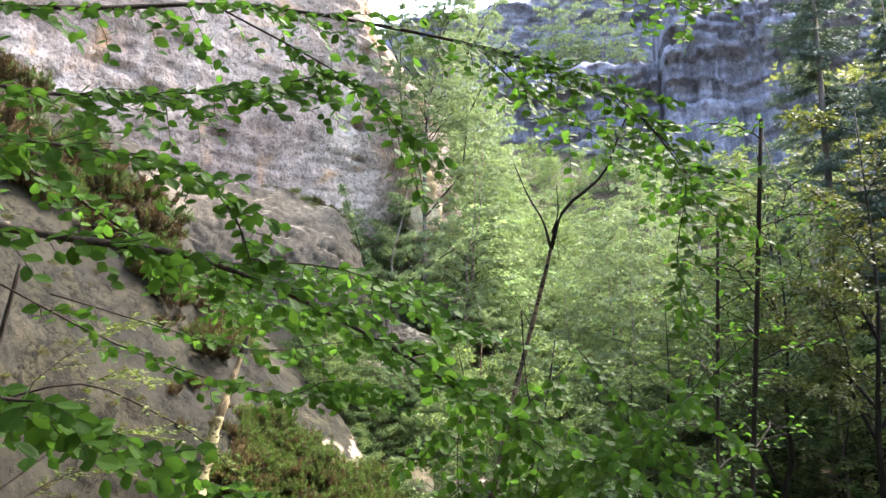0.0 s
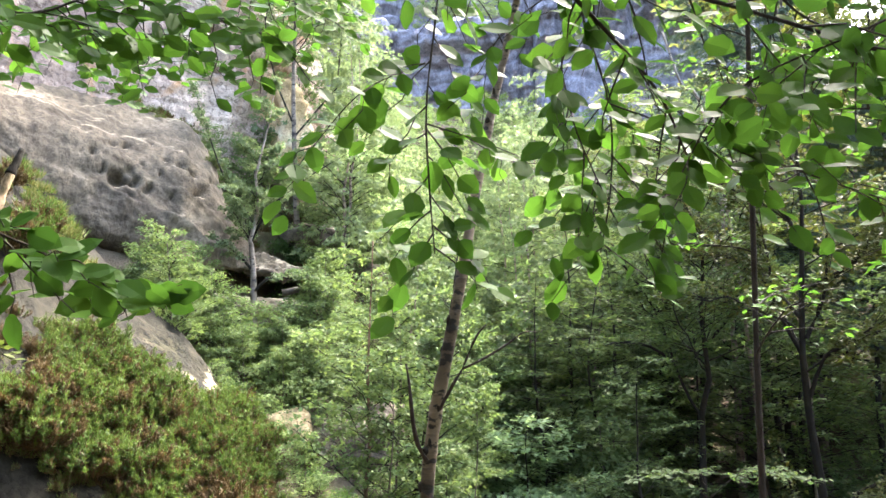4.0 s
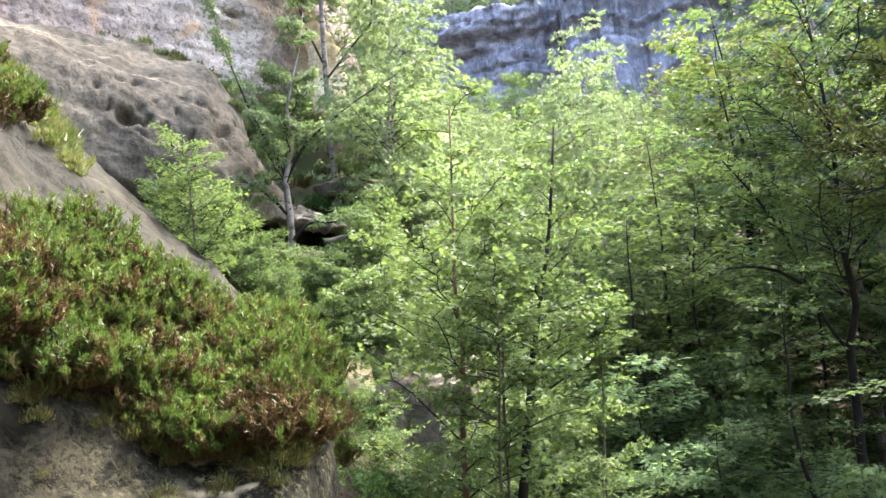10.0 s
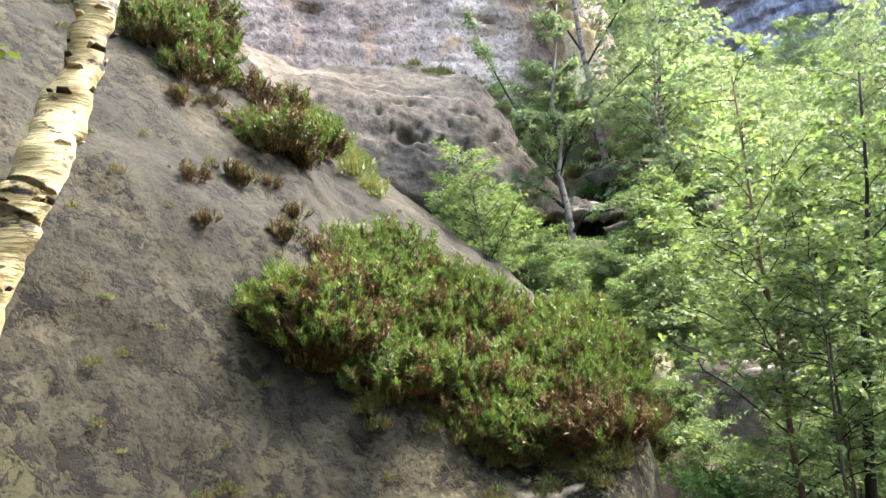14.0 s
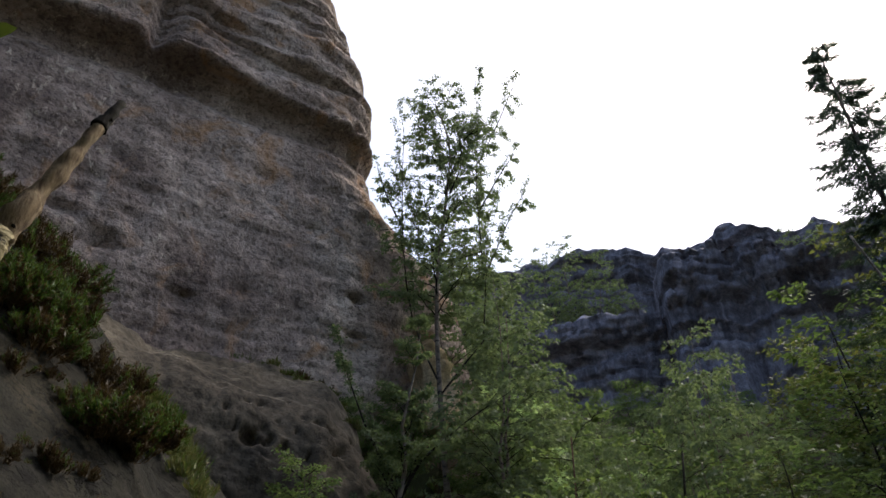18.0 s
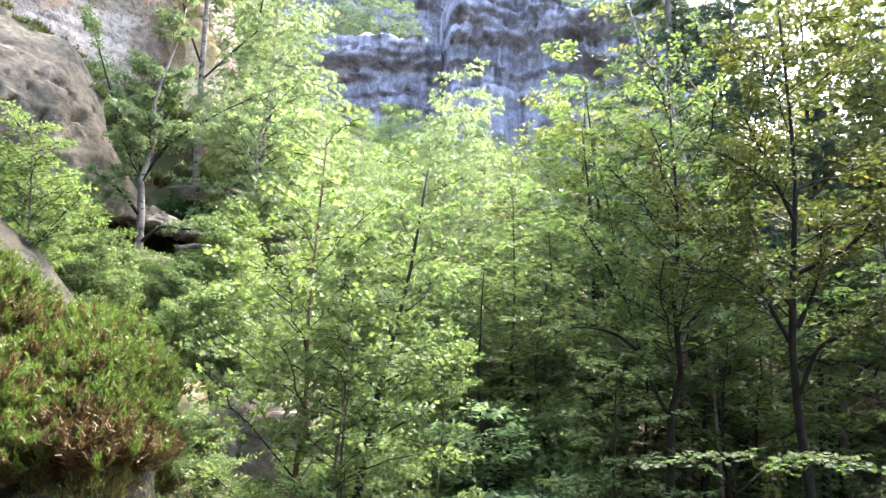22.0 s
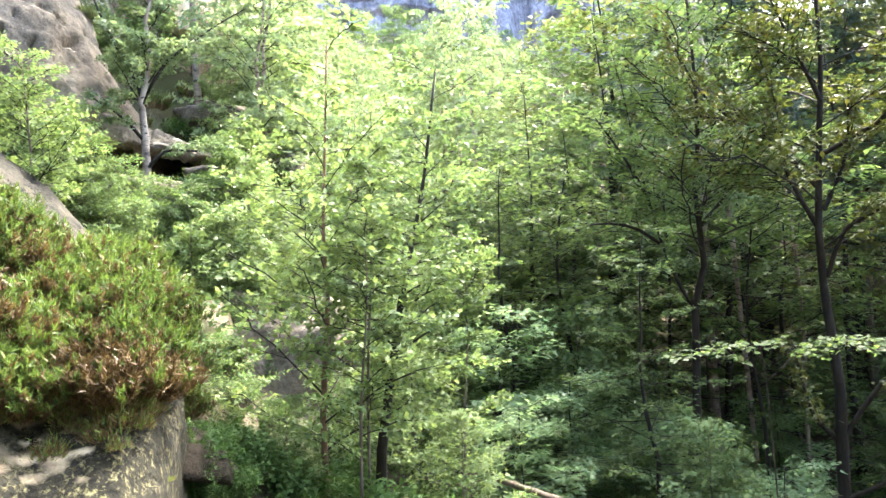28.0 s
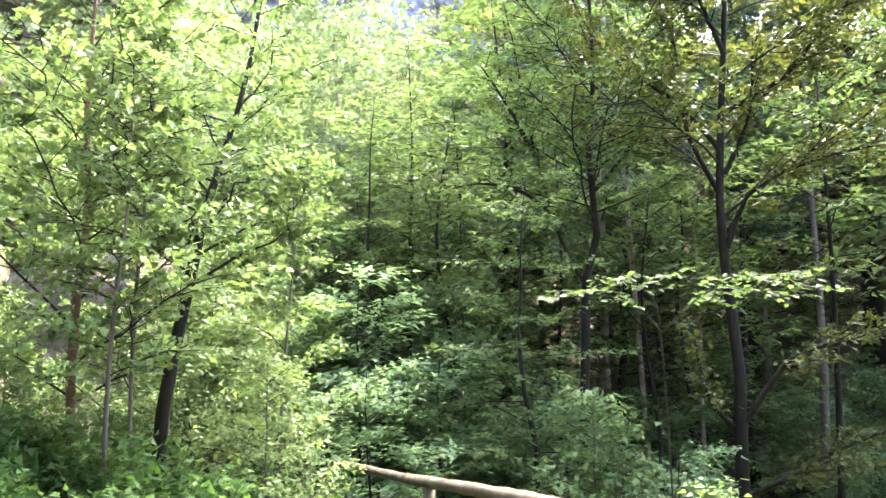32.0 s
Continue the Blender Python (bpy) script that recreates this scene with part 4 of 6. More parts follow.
def birch_snag():
    """The broken birch trunk in front of the slab, barked below and bare above."""
    pts = [(-3.34, 8.86, gz(-3.34, 8.86) - 0.1), (-3.13, 9.16, 1.99), (-2.98, 9.41, 2.71), (-2.92, 9.59, 3.19), (-2.82, 9.72, 3.76), (-2.68, 9.87, 4.33), (-2.57, 9.99, 4.77)]
    base = pts[0]
    top = thing("birch_snag", base, "broken leaning dead birch trunk with peeling mossy bark", "tree")
    line = bend(rel(pts, base), 90)
    rad = np.interp(np.linspace(0, 1, 90), [0, 0.3, 0.6, 0.66, 0.8, 0.92, 1], [0.105, 0.085, 0.068, 0.066, 0.05, 0.034, 0.022])
    rad *= 1 + 0.06 * np.maximum(0, np.sin(np.arange(90) * 0.9)) ** 8
    h = Heap()
    tube(h, line[:60], rad[:60], 22, 0, 0.34, 12)
    part("barked_trunk", h.mesh("barked_trunk", STUB_BARK), top, "mossy yellowish birch bark")
    h = Heap()
    tube(h, line[58:82], rad[58:82] * 0.86, 20, 0, 0.45, 14)
    part("bare_wood", h.mesh("bare_wood", BARE_WOOD), top, "bare orange splintered wood")
    h = Heap()
    tube(h, line[81:], rad[81:], 10, 0, 0.5, 16)
    part("rotten_tip", h.mesh("rotten_tip", DARK_BARK), top, "dark rotten tip")
    rng = np.random.default_rng(8)
    for k in range(9):                       # splinters where the bark ends and at the tip
        i = 60 if k < 5 else 84
        a = rng.uniform(0, 6.28)
        c = line[i] + 0.8 * rad[i] * np.array([math.cos(a), math.sin(a), 0.0])
        e = c + (line[i + 4] - line[i]) * rng.uniform(0.3, 0.9) + 0.02 * rng.normal(size=3)
        h = Heap()
        tube(h, [c - 0.02 * unit(e - c), c, (c + e) / 2, e], [0.012, 0.011, 0.008, 0.002], 5, 0, 0.3, k)
        part("splinter", h.mesh("splinter", BARE_WOOD if k % 2 else DARK_BARK), top)
    for k in range(64):
        i = rng.integers(3, 58)
        a = rng.uniform(0, 6.28)
        r = rad[i] * 1.02
        c = line[i] + r * np.array([math.cos(a), math.sin(a), 0.0])
        o = np.array([math.cos(a), math.sin(a), rng.uniform(-.3, .5)])
        sd = np.array([-math.sin(a), math.cos(a), 0])
        ln, wd = rng.uniform(0.008, 0.024), rng.uniform(0.012, 0.04)
        v = [c - sd * wd, c + sd * wd, c + sd * wd * .7 + o * ln + [0, 0, .01], c - sd * wd * .6 + o * ln * 1.2 + [0, 0, .012]]
        v += [q + np.array([0, 0, -0.006]) for q in v]
        h = Heap()
        h.add(v, quads=[(0, 1, 2, 3), (7, 6, 5, 4), (0, 4, 5, 1), (1, 5, 6, 2), (2, 6, 7, 3), (3, 7, 4, 0)])
        part("bark_flake", h.mesh("bark_flake", TWIG_BARK if k % 3 == 0 else STUB_BARK), top)


birch_snag()

sap_base = (0.62, 16.58, gz(0.62, 16.58) - 0.05)
tree("maple_sapling", "thin bright green sapling with a reddish stem", "tree", sap_base, 11,
     rel([sap_base, (0.62, 16.59, -.8), (0.61, 16.59, .41), (0.72, 16.57, 1.55), (0.70, 16.58, 2.4), (0.75, 16.57, 3.33), (0.85, 16.6, 4.9)], sap_base), 0.050, 0.010,
     4200, 0.082, REDDISH_BARK, SAPLING_LEAF, n_limbs=30, low=0.22, length=lambda f: 0.5 + 1.25 * math.sin(math.pi * min(1, f * 0.9 + 0.12)), rise=0.6, droop=0.12, flat=0.6, hang=0.3, wide=0.72)
lean_base = (1.32, 16.9, gz(1.32, 16.9) - 0.05)
tree("leaning_birch", "leaning young birch with a dark stem", "tree", lean_base, 12,
     rel([lean_base, (1.40, 16.95, -0.2), (1.62, 16.98, 0.9), (1.80, 17.1, 1.7), (2.0, 17.3, 2.3), (2.3, 17.5, 3.3), (2.6, 17.6, 5.0)], lean_base), 0.078, 0.016,
     6500, 0.078, DARK_BARK, SAPLING_LEAF, n_limbs=32, low=0.30, length=lambda f: 0.8 + 1.5 * (1 - f), rise=0.45, droop=0.15, flat=0.45, hang=0.25, wide=0.66)
for k, (x, y, hgt) in enumerate([(0.85, 15.7, 3.6), (1.05, 16.2, 4.6), (2.5, 17.0, 4.0)]):
    b = at_ground(x, y)
    tree("young_sapling", "thin upright sapling with pale green leaves", "tree", b, 30 + k, [(0, 0, 0), (.05, .03, hgt * .4), (.18, .05, hgt * .75), (.2, .1, hgt)], 0.022, 0.006,
         1900, 0.076, GREY_BARK, SAPLING_LEAF, n_limbs=18, low=0.2, length=lambda f: 0.35 + 0.7 * (1 - f), rise=0.6, flat=0.5, hang=0.25, wide=0.66)

ct_base = (-1.98, 24.26, gz(-1.98, 24.26) - 0.15)
tree("ledge_birch", "crooked birch with many stems on a rock ledge", "tree", ct_base, 13,
     rel([ct_base, (-1.96, 24.26, 3.3), (-1.76, 24.28, 3.81), (-1.74, 24.28, 4.74), (-1.79, 24.27, 5.82), (-1.82, 24.27, 6.1), (-1.59, 24.28, 6.91), (-1.68, 24.28, 7.89), (-1.36, 24.29, 9.03), (-1.17, 24.3, 10.2)], ct_base), 0.115, 0.015,
     14000, 0.078, BIRCH_BARK, BIRCH_LEAF, n_limbs=16, low=0.5, length=lambda f: 0.6 + 1.2 * (1 - f), rise=0.8, droop=0.12, flat=0.4, hang=0.5, spread=0.06, twig_r=0.009,
     extra=[rel(q, ct_base) for q in ([(-1.80, 24.27, 6.0), (-1.89, 24.27, 6.5), (-2.23, 24.24, 7.13), (-2.64, 24.21, 8.1), (-2.93, 24.17, 9.0), (-3.22, 24.14, 9.84)],
                                      [(-1.80, 24.27, 6.0), (-1.33, 24.29, 6.9), (-0.77, 24.3, 7.38), (-0.07, 24.28, 7.92), (0.93, 24.21, 8.5)],
                                      [(-1.76, 24.27, 4.6), (-1.3, 24.1, 5.0), (-0.7, 24.0, 4.95), (-0.2, 23.9, 5.1)], [(-1.75, 24.27, 5.2), (-2.2, 24.1, 5.7), (-2.8, 24.0, 6.1)])])
tb_base = (-0.6, 28.1, gz(-0.6, 28.1) - 0.15)
tree("tall_birch", "tall slender birch with several stems in front of the cliff", "tree", tb_base, 14,
     rel([tb_base, (-.71, 28.1, 10.15), (-.67, 28.1, 12.78), (-.52, 28.1, 14.65), (-.07, 28.09, 17.6), (.12, 28.08, 19.6), (-.3, 28.1, 21.6)], tb_base), 0.09, 0.02,
     42000, 0.088, BIRCH_BARK, BIRCH_LEAF, n_limbs=60, low=0.3, length=lambda f: 1.1 + 1.3 * math.sin(math.pi * min(1, 0.1 + 0.8 * f)), rise=0.7, droop=0.35, flat=0.2, hang=0.9, spread=0.06, twig_r=0.010,
     extra=[rel(q, tb_base) for q in ([(-.70, 28.1, 10.0), (.3, 28.0, 11.2), (.81, 28.03, 12.0), (.94, 28.02, 14.4), (.88, 28.03, 16.7), (1.13, 28.0, 19.6), (1.29, 28.0, 22.9)], [(.94, 28.0, 14.0), (1.4, 27.98, 14.9), (2.0, 27.9, 16.2), (2.61, 27.8, 17.2)],
                                      [(-.7, 28.1, 10.4), (-1.3, 28.09, 12.0), (-1.57, 28.09, 13.56), (-1.68, 28.08, 15.7), (-1.63, 28.09, 18.0), (-1.51, 28.09, 20.5)], [(1.1, 28.0, 18.6), (1.96, 27.9, 20.4), (2.64, 27.8, 22.0)],
                                      [(.9, 28.0, 16.4), (1.7, 27.9, 17.8), (2.4, 27.9, 18.9)], [(-1.66, 28.1, 16.0), (-2.2, 28, 17.4), (-2.5, 28, 18.6)], [(.0, 28.1, 17.4), (.5, 28.3, 18.9), (.5, 28.3, 20.8)])])
rowan_base = (-3.0, 19.2, 3.3)
tree("rowan", "small light green rowan on the crest of the slab", "tree", rowan_base, 15, [(0, 0, -.3), (.03, 0, .5), (-.02, .05, 1.2), (-.1, .1, 2.2)], 0.025, 0.006,
     4200, 0.075, GREY_BARK, SAPLING_LEAF, n_limbs=26, low=0.05, length=lambda f: 0.5 + 0.5 * (1 - f), rise=0.65, flat=0.8, hang=0.3, wide=0.5,
     extra=[[(0, 0, .1), (.4, -.1, .7), (.7, -.1, 1.1)], [(0, 0, .05), (-.3, 0, .6), (-.45, .05, 1.2)]])

rt_base = (10.66, 18.92, gz(10.66, 18.92) - 0.1)
BEECH_LIMBS = [[(10.66, 18.92, 2.5), (10.28, 19.28, 3.77), (10.25, 19.3, 4.88), (10.0, 19.5, 6.2)], [(10.7, 18.88, 3.3), (10.16, 19.39, 4.29), (9.44, 20.0, 5.06), (9.0, 20.35, 5.9), (8.7, 20.6, 7.0)],
               [(10.7, 18.88, 1.6), (11.06, 18.51, 2.63), (12.12, 17.3, 3.12), (12.86, 16.28, 2.98)], [(10.8, 18.8, 4.0), (11.49, 18.05, 4.52), (11.85, 17.63, 5.2), (12.47, 16.84, 6.0)],
               [(10.72, 18.87, -1.5), (10.44, 19.14, -1.13), (10.3, 19.25, -0.5), (10.2, 19.3, .3)], [(10.76, 18.82, -1.42), (11.34, 18.22, -.27), (12.1, 17.33, 0.02), (12.9, 16.5, .2)],
               [(10.7, 18.85, -2.6), (11.2, 18.3, -2.2), (11.91, 17.56, -1.6), (12.79, 16.39, -1.07)], [(10.72, 18.85, 2.9), (11.1, 18.6, 3.9), (11.2, 18.5, 5.2)], [(10.8, 18.78, 5.0), (10.3, 18.9, 6.2), (9.8, 19.0, 7.4)]]
tree("beech_tree", "young beech with a dark stem and leaves turning yellow", "tree", rt_base, 16,
     rel([rt_base, (10.68, 18.9, -3.65), (10.73, 18.86, -1.43), (10.75, 18.83, -.32), (10.67, 18.92, 1.11), (10.65, 18.93, 2.75), (10.76, 18.83, 4.5), (10.84, 18.74, 6.0), (10.82, 18.76, 8.0), (10.7, 18.8, 11.0)], rt_base), 0.135, 0.02,
     14000, 0.13, DARK_BARK, AUTUMN_LEAF, n_limbs=16, low=0.5, length=lambda f: 1.2 + 3.6 * (1 - f) ** 0.6, rise=0.6, droop=0.12, subs=18, sub_len=0.5, flat=0.9, hang=0.15, spread=0.10,
     extra=[rel(q, rt_base) for q in BEECH_LIMBS], twig_r=0.014, blade=False)
ft_base = (8.93, 21.02, gz(8.93, 21.02) - 0.1)
tree("forked_beech", "crooked beech forked low with bare dark limbs", "tree", ft_base, 17,
     rel([ft_base, (8.95, 21.0, -3), (9.01, 20.95, -1.7), (9.13, 20.87, .8), (9.14, 20.86, 1.2), (9.34, 20.71, 2.14), (9.24, 20.78, 3.34), (9.36, 20.69, 4.65), (9.4, 20.7, 6), (9.3, 20.7, 8.5)], ft_base), 0.115, 0.025,
     12000, 0.11, DARK_BARK, CANOPY_LEAF, n_limbs=34, low=0.55, length=lambda f: 1.4 + 2.4 * (1 - f) ** 0.6, rise=0.6, droop=0.0, subs=9, flat=1.0, hang=0.15, spread=0.08,
     extra=[rel(q, ft_base) for q in ([(9.12, 20.87, 1.1), (8.79, 21.1, 1.9), (8.48, 21.31, 3.37), (8.33, 21.41, 4.35), (8.1, 21.5, 6.0)], [(8.7, 21.15, 2.4), (8.0, 21.2, 2.85), (7.2, 21.2, 2.95), (6.5, 21, 2.8)],
                                      [(8.45, 21.3, 3.5), (7.9, 21.3, 4.4), (7.3, 21.3, 5.2)], [(9.3, 20.75, 2.8), (9.9, 20.4, 3.6), (10.3, 20.2, 4.6)])], twig_r=0.013, blade=False)
b2 = at_ground(12.35, 24.7, 0.1)
tree("mossy_birch", "straight birch with flaking pale bark", "tree", b2, 18, [(0, 0, 0), (0, 0, 4), (.1, 0, 8), (.0, 0, 15)], 0.17, 0.04,
     12000, 0.10, BIRCH_BARK, BIRCH_LEAF, n_limbs=36, low=0.5, length=lambda f: 1.2 + 2.4 * (1 - f), rise=0.6, droop=0.3, flat=0.4, hang=0.6, spread=0.16)

STEMS = [(15.1, 26.35, .17, 12, DARK_BARK), (14.2, 25.8, .16, 12, DARK_BARK), (12.72, 21.8, .06, 9, BIRCH_BARK), (11.25, 21.75, .06, 8, DARK_BARK), (10.9, 24.5, .06, 9, DARK_BARK), (16.4, 22.0, .13, 12, GREY_BARK),
         (13.6, 19.4, .08, 10, DARK_BARK), (17.5, 25.0, .14, 13, DARK_BARK), (7.4, 23.4, .055, 8, DARK_BARK), (14.6, 16.6, .10, 11, DARK_BARK), (18.6, 20.6, .15, 13, DARK_BARK)]
for k, (x, y, r, tall, wood) in enumerate(STEMS):
    b = at_ground(x, y, 0.1)
    q = np.random.default_rng(200 + k).uniform(-.25, .25, 4)
    tree("forest_beech", "straight forest tree with a bare lower stem", "tree", b, 210 + k, [(0, 0, 0), (q[0], q[1], tall * .35), (q[2], q[3], tall * .7), (q[0], q[3], tall)], r, 0.02,
         1600, 0.16, wood, CANOPY_LEAF, n_limbs=20, low=0.5, length=lambda f: 0.8 + 2.0 * (1 - f) ** 0.6, rise=0.4, droop=0.08, subs=6, flat=1.2, hang=0.15, spread=0.08, twig_r=0.010, blade=True, group="stems in the forest")

# ---- plants that repeat: one of each kind, then copies ----
birch_a = tree("birch", "light green birch with drooping twigs", "tree", at_ground(0.6, 35.5), 41, [(0, 0, 0), (.1, 0, 4), (-.1, .1, 8), (.1, 0, 14.2)], 0.11, 0.006,
               7500, 0.165, BIRCH_BARK, BIRCH_LEAF, n_limbs=52, low=0.06, length=lambda f: 0.5 + 2.5 * math.sqrt(max(0, 1 - ((f - .48) / .54) ** 2)), rise=0.5, droop=0.4, flat=0.2, hang=0.8, spread=0.06, group="birches in the gorge", plain=1)
birch_b = tree("birch", "light green birch with drooping twigs", "tree", at_ground(-0.4, 31.5), 42, [(0, 0, 0), (-.2, 0, 3), (.1, .1, 6), (.4, 0, 10.5)], 0.085, 0.006,
               6500, 0.15, BIRCH_BARK, BIRCH_LEAF, n_limbs=42, low=0.06, length=lambda f: 0.9 + 1.7 * math.sin(math.pi * min(1, 0.15 + 0.85 * f)), rise=0.55, droop=0.35, flat=0.2, hang=0.8, spread=0.06, group="birches in the gorge", plain=1)
beech_a = tree("beech", "shaded green beech with level sprays of leaves", "tree", at_ground(13.8, 22.9), 43, [(0, 0, 0), (.1, .1, 3), (-.1, 0, 6), (0, .1, 10)], 0.11, 0.006,
               6000, 0.15, DARK_BARK, CANOPY_LEAF, n_limbs=50, low=0.04, length=lambda f: 1.0 + 2.6 * (1 - f) ** 0.6, rise=0.25, droop=0.1, subs=9, flat=1.5, hang=0.15, spread=0.07, group="beeches on the valley side", plain=1)
beech_b = tree("beech", "shaded green beech with level sprays of leaves", "tree", at_ground(13.5, 25.5), 44, [(0, 0, 0), (-.2, .1, 4), (.1, 0, 8), (0, .1, 13)], 0.15, 0.01,
               5200, 0.20, DARK_BARK, CANOPY_LEAF, n_limbs=46, low=0.22, length=lambda f: 1.2 + 3.2 * (1 - f) ** 0.7, rise=0.3, droop=0.1, subs=9, flat=1.4, hang=0.15, spread=0.08, group="beeches on the valley side", plain=1)
hill_beech = tree("beech", "full olive-green beech on the hillside", "tree", at_ground(25, 22), 47, [(0, 0, 0), (.2, .1, 4), (-.1, 0, 8), (0, .1, 14)], 0.2, 0.02,
                  15000, 0.18, DARK_BARK, HILL_LEAF, n_limbs=44, low=0.10, length=lambda f: 1.4 + 3.6 * math.sqrt(max(0, 1 - ((f - .4) / .62) ** 2)), rise=0.4, droop=0.12, subs=9, flat=0.8, hang=0.2, spread=0.12, group="beeches on the hillside", plain=2)
TALL.update({birch_a.name: 14.8, birch_b.name: 11.0, beech_a.name: 10.4, beech_b.name: 13.6, hill_beech.name: 14.8})
shrub_a = tree("beech_sapling", "low beech sapling with level sprays", "sapling", at_ground(3.9, 18.2), 45, [(0, 0, 0), (.05, .05, 1), (0, .1, 2.4)], 0.025, 0.006,
               3400, 0.095, DARK_BARK, SHADE_LEAF, n_limbs=22, low=0.08, length=lambda f: 0.5 + 0.9 * (1 - f), rise=0.25, droop=0.08, flat=1.6, hang=0.15, spread=0.08, group="saplings in the undergrowth", plain=2)
shrub_b = tree("sapling", "light green bushy sapling", "sapling", at_ground(2.4, 20.6), 46, [(0, 0, 0), (.1, .05, 1.2), (0, .1, 3)], 0.03, 0.006,
               4000, 0.088, GREY_BARK, SAPLING_LEAF, n_limbs=24, low=0.08, length=lambda f: 0.5 + 0.9 * math.sin(math.pi * min(1, f + 0.2)), rise=0.5, droop=0.1, flat=0.9, hang=0.3, wide=0.7, spread=0.1, group="saplings in the undergrowth", plain=2)


def spruce(at, height, seed, label):
    """A spruce: straight trunk, drooping whorls with hanging needles."""
    rng = np.random.default_rng(seed)
    top = thing("spruce", at, label, "tree", "spruces on the hillside")
    h = Heap()
    tube(h, [(0, 0, 0), (0, 0, height * .5), (0, 0, height)], [0.26, 0.15, 0.02], 10, 0, 0.1, 4)
    part("trunk", h.mesh("trunk", GREY_BARK), top)
    wood, needles = Heap(), Heap()
    z = height * 0.35
    while z < height * 0.985:
        reach = 4.3 * (1 - z / height) ** 0.75 + 0.3
        for k in range(6):
            a = rng.uniform(0, 6.28)
            ln = reach * rng.uniform(0.75, 1.15)
            s = np.linspace(0, 1, 6)[:, None]
            d = np.array([math.cos(a), math.sin(a), 0.15])
            pts = np.array([0, 0, z]) + ln * (s * d + [0, 0, -0.35] * s**1.6 + [0, 0, 0.22] * s**4)
            tube(wood, pts, np.linspace(0.02, 0.006, 6), 3)
            m = int(30 + 95 * ln)
            t = rng.uniform(0.1, 1, m)
            q = np.stack([np.interp(t, np.linspace(0, 1, 6), pts[:, c]) for c in range(3)], 1)
            sd = np.array([-math.sin(a), math.cos(a), 0])
            q = q + sd * (rng.uniform(-1, 1, m) * (0.06 + 0.17 * ln * (1 - t)))[:, None] + [0, 0, -1] * rng.uniform(0, 0.12, m)[:, None]
            leaves(needles, q, rng, 0.24, 0.6, 0.17, 0.5, out=np.repeat(d[None], m, 0), blade=True)
        z += 0.55
    part("branchwork", wood.mesh("branchwork", DARK_BARK), top, kind="stuff")
    part("crown", needles.mesh("crown", SPRUCE_NEEDLE, smooth=False), top, kind="stuff")
    return top


spruce_a = spruce(at_ground(14.3, 27.2), 28, 51, "tall dark spruce on the far side of the gorge")

rng = np.random.default_rng(77)
for x, y, s in [(8.4, 31.4, 1.0), (7.1, 27.9, 1.0), (6.5, 29.4, .95), (6.2, 33.5, .95), (10.8, 34.0, 1.0), (3.2, 31.0, .85), (12.5, 39, 1.1), (7.0, 40, 1.0), (15.5, 41, 1.1), (2.0, 36.5, .8), (4.5, 38, .9)]:
    stand(birch_a, x, y, rng.uniform(0, 360), s * rng.uniform(.9, 1.08))
for x, y, s in [(4.8, 28.5, 1.0), (0.9, 27.6, .9), (0.4, 40, 1.1), (2.6, 44, 1.15), (5.2, 46, 1.0), (3.6, 40.5, .95), (2.6, 24.6, .8), (6.8, 27.6, 1.0), (1.2, 28.6, .9), (9.6, 29.0, 1.0), (3.4, 33.6, 1.0)]:
    stand(birch_b, x, y, rng.uniform(0, 360), s)
for x, y, s in [(7.5, 25.0, 1.0), (5.6, 22.6, .75), (9.4, 26.8, 1.0), (6.6, 18.8, .62), (10.4, 30.5, 1.0), (15.8, 11.5, 1.0)]:
    stand(beech_a, x, y, rng.uniform(0, 360), s)
stand(beech_a, 13.9, 14.8, 60, .95)
for x, y, s in [(12.5, 29.5, .9), (16, 33, 1.05), (25, 16, 1.1), (21, 42, 1.1)]:
    stand(beech_b, x, y, rng.uniform(0, 360), s)
for x, y, s in [(20, 31.5, 1.65), (15.4, 35, 1.2), (22.5, 29.5, 1.6), (25, 26.5, 1.6), (28, 24, 1.2), (31, 27, 1.0), (30, 33, 1.0), (33, 22, 1.0), (34, 31, 1.1), (29, 38, 1.0), (36, 26, 1.1), (35, 37, 1.1), (31, 16, 1.0)]:
    stand(hill_beech, x, y, rng.uniform(0, 360), s * rng.uniform(.92, 1.1))
for x, y, s in [(12.2, 29.8, 1.1), (13.6, 32.0, 1.3)]:
    stand(beech_b, x, y, rng.uniform(0, 360), s)
for x, y, s in [(17.0, 27.3, .84), (18.4, 30.1, .7), (20.4, 27.0, .62), (25.5, 29, .7)]:
    stand(spruce_a, x, y, rng.uniform(0, 360), s)

# Unseen beeches behind and beside the start, added to shade the slab.
for x, y, s, a in [(5, -3.5, 1.3, 10), (-3.5, -4, 1.3, 60), (1, -8, 1.3, 100), (-8, -1, 1.2, 150), (10, -4, 1.3, 220), (17, 3.0, 1.1, 80)]:
    stand(beech_b, x, y, a, s)
for k, (line, r, n) in enumerate([([(2.95, 8.7, 0), (3.0, 8.75, 2.0), (3.05, 8.7, 4.2), (3.2, 8.6, 7.5)], .03, 350), ([(2.2, 6.5, 0), (2.4, 6.6, 1.8), (2.62, 6.65, 3.6), (2.9, 6.6, 7.0)], .03, 350)]):
    b = at_ground(line[0][0], line[0][1])
    tree("path_beech", "slender beech stem beside the path", "tree", b, 70 + k, rel([b] + [(x, y, b[2] + z) for x, y, z in line[1:]], b), r, 0.02,
         n, 0.075, TWIG_BARK, BEECH_LEAF, n_limbs=9, low=0.65, length=lambda f: 0.6 + 0.7 * (1 - f), rise=0.5, droop=0.15, flat=1.3, hang=0.2)

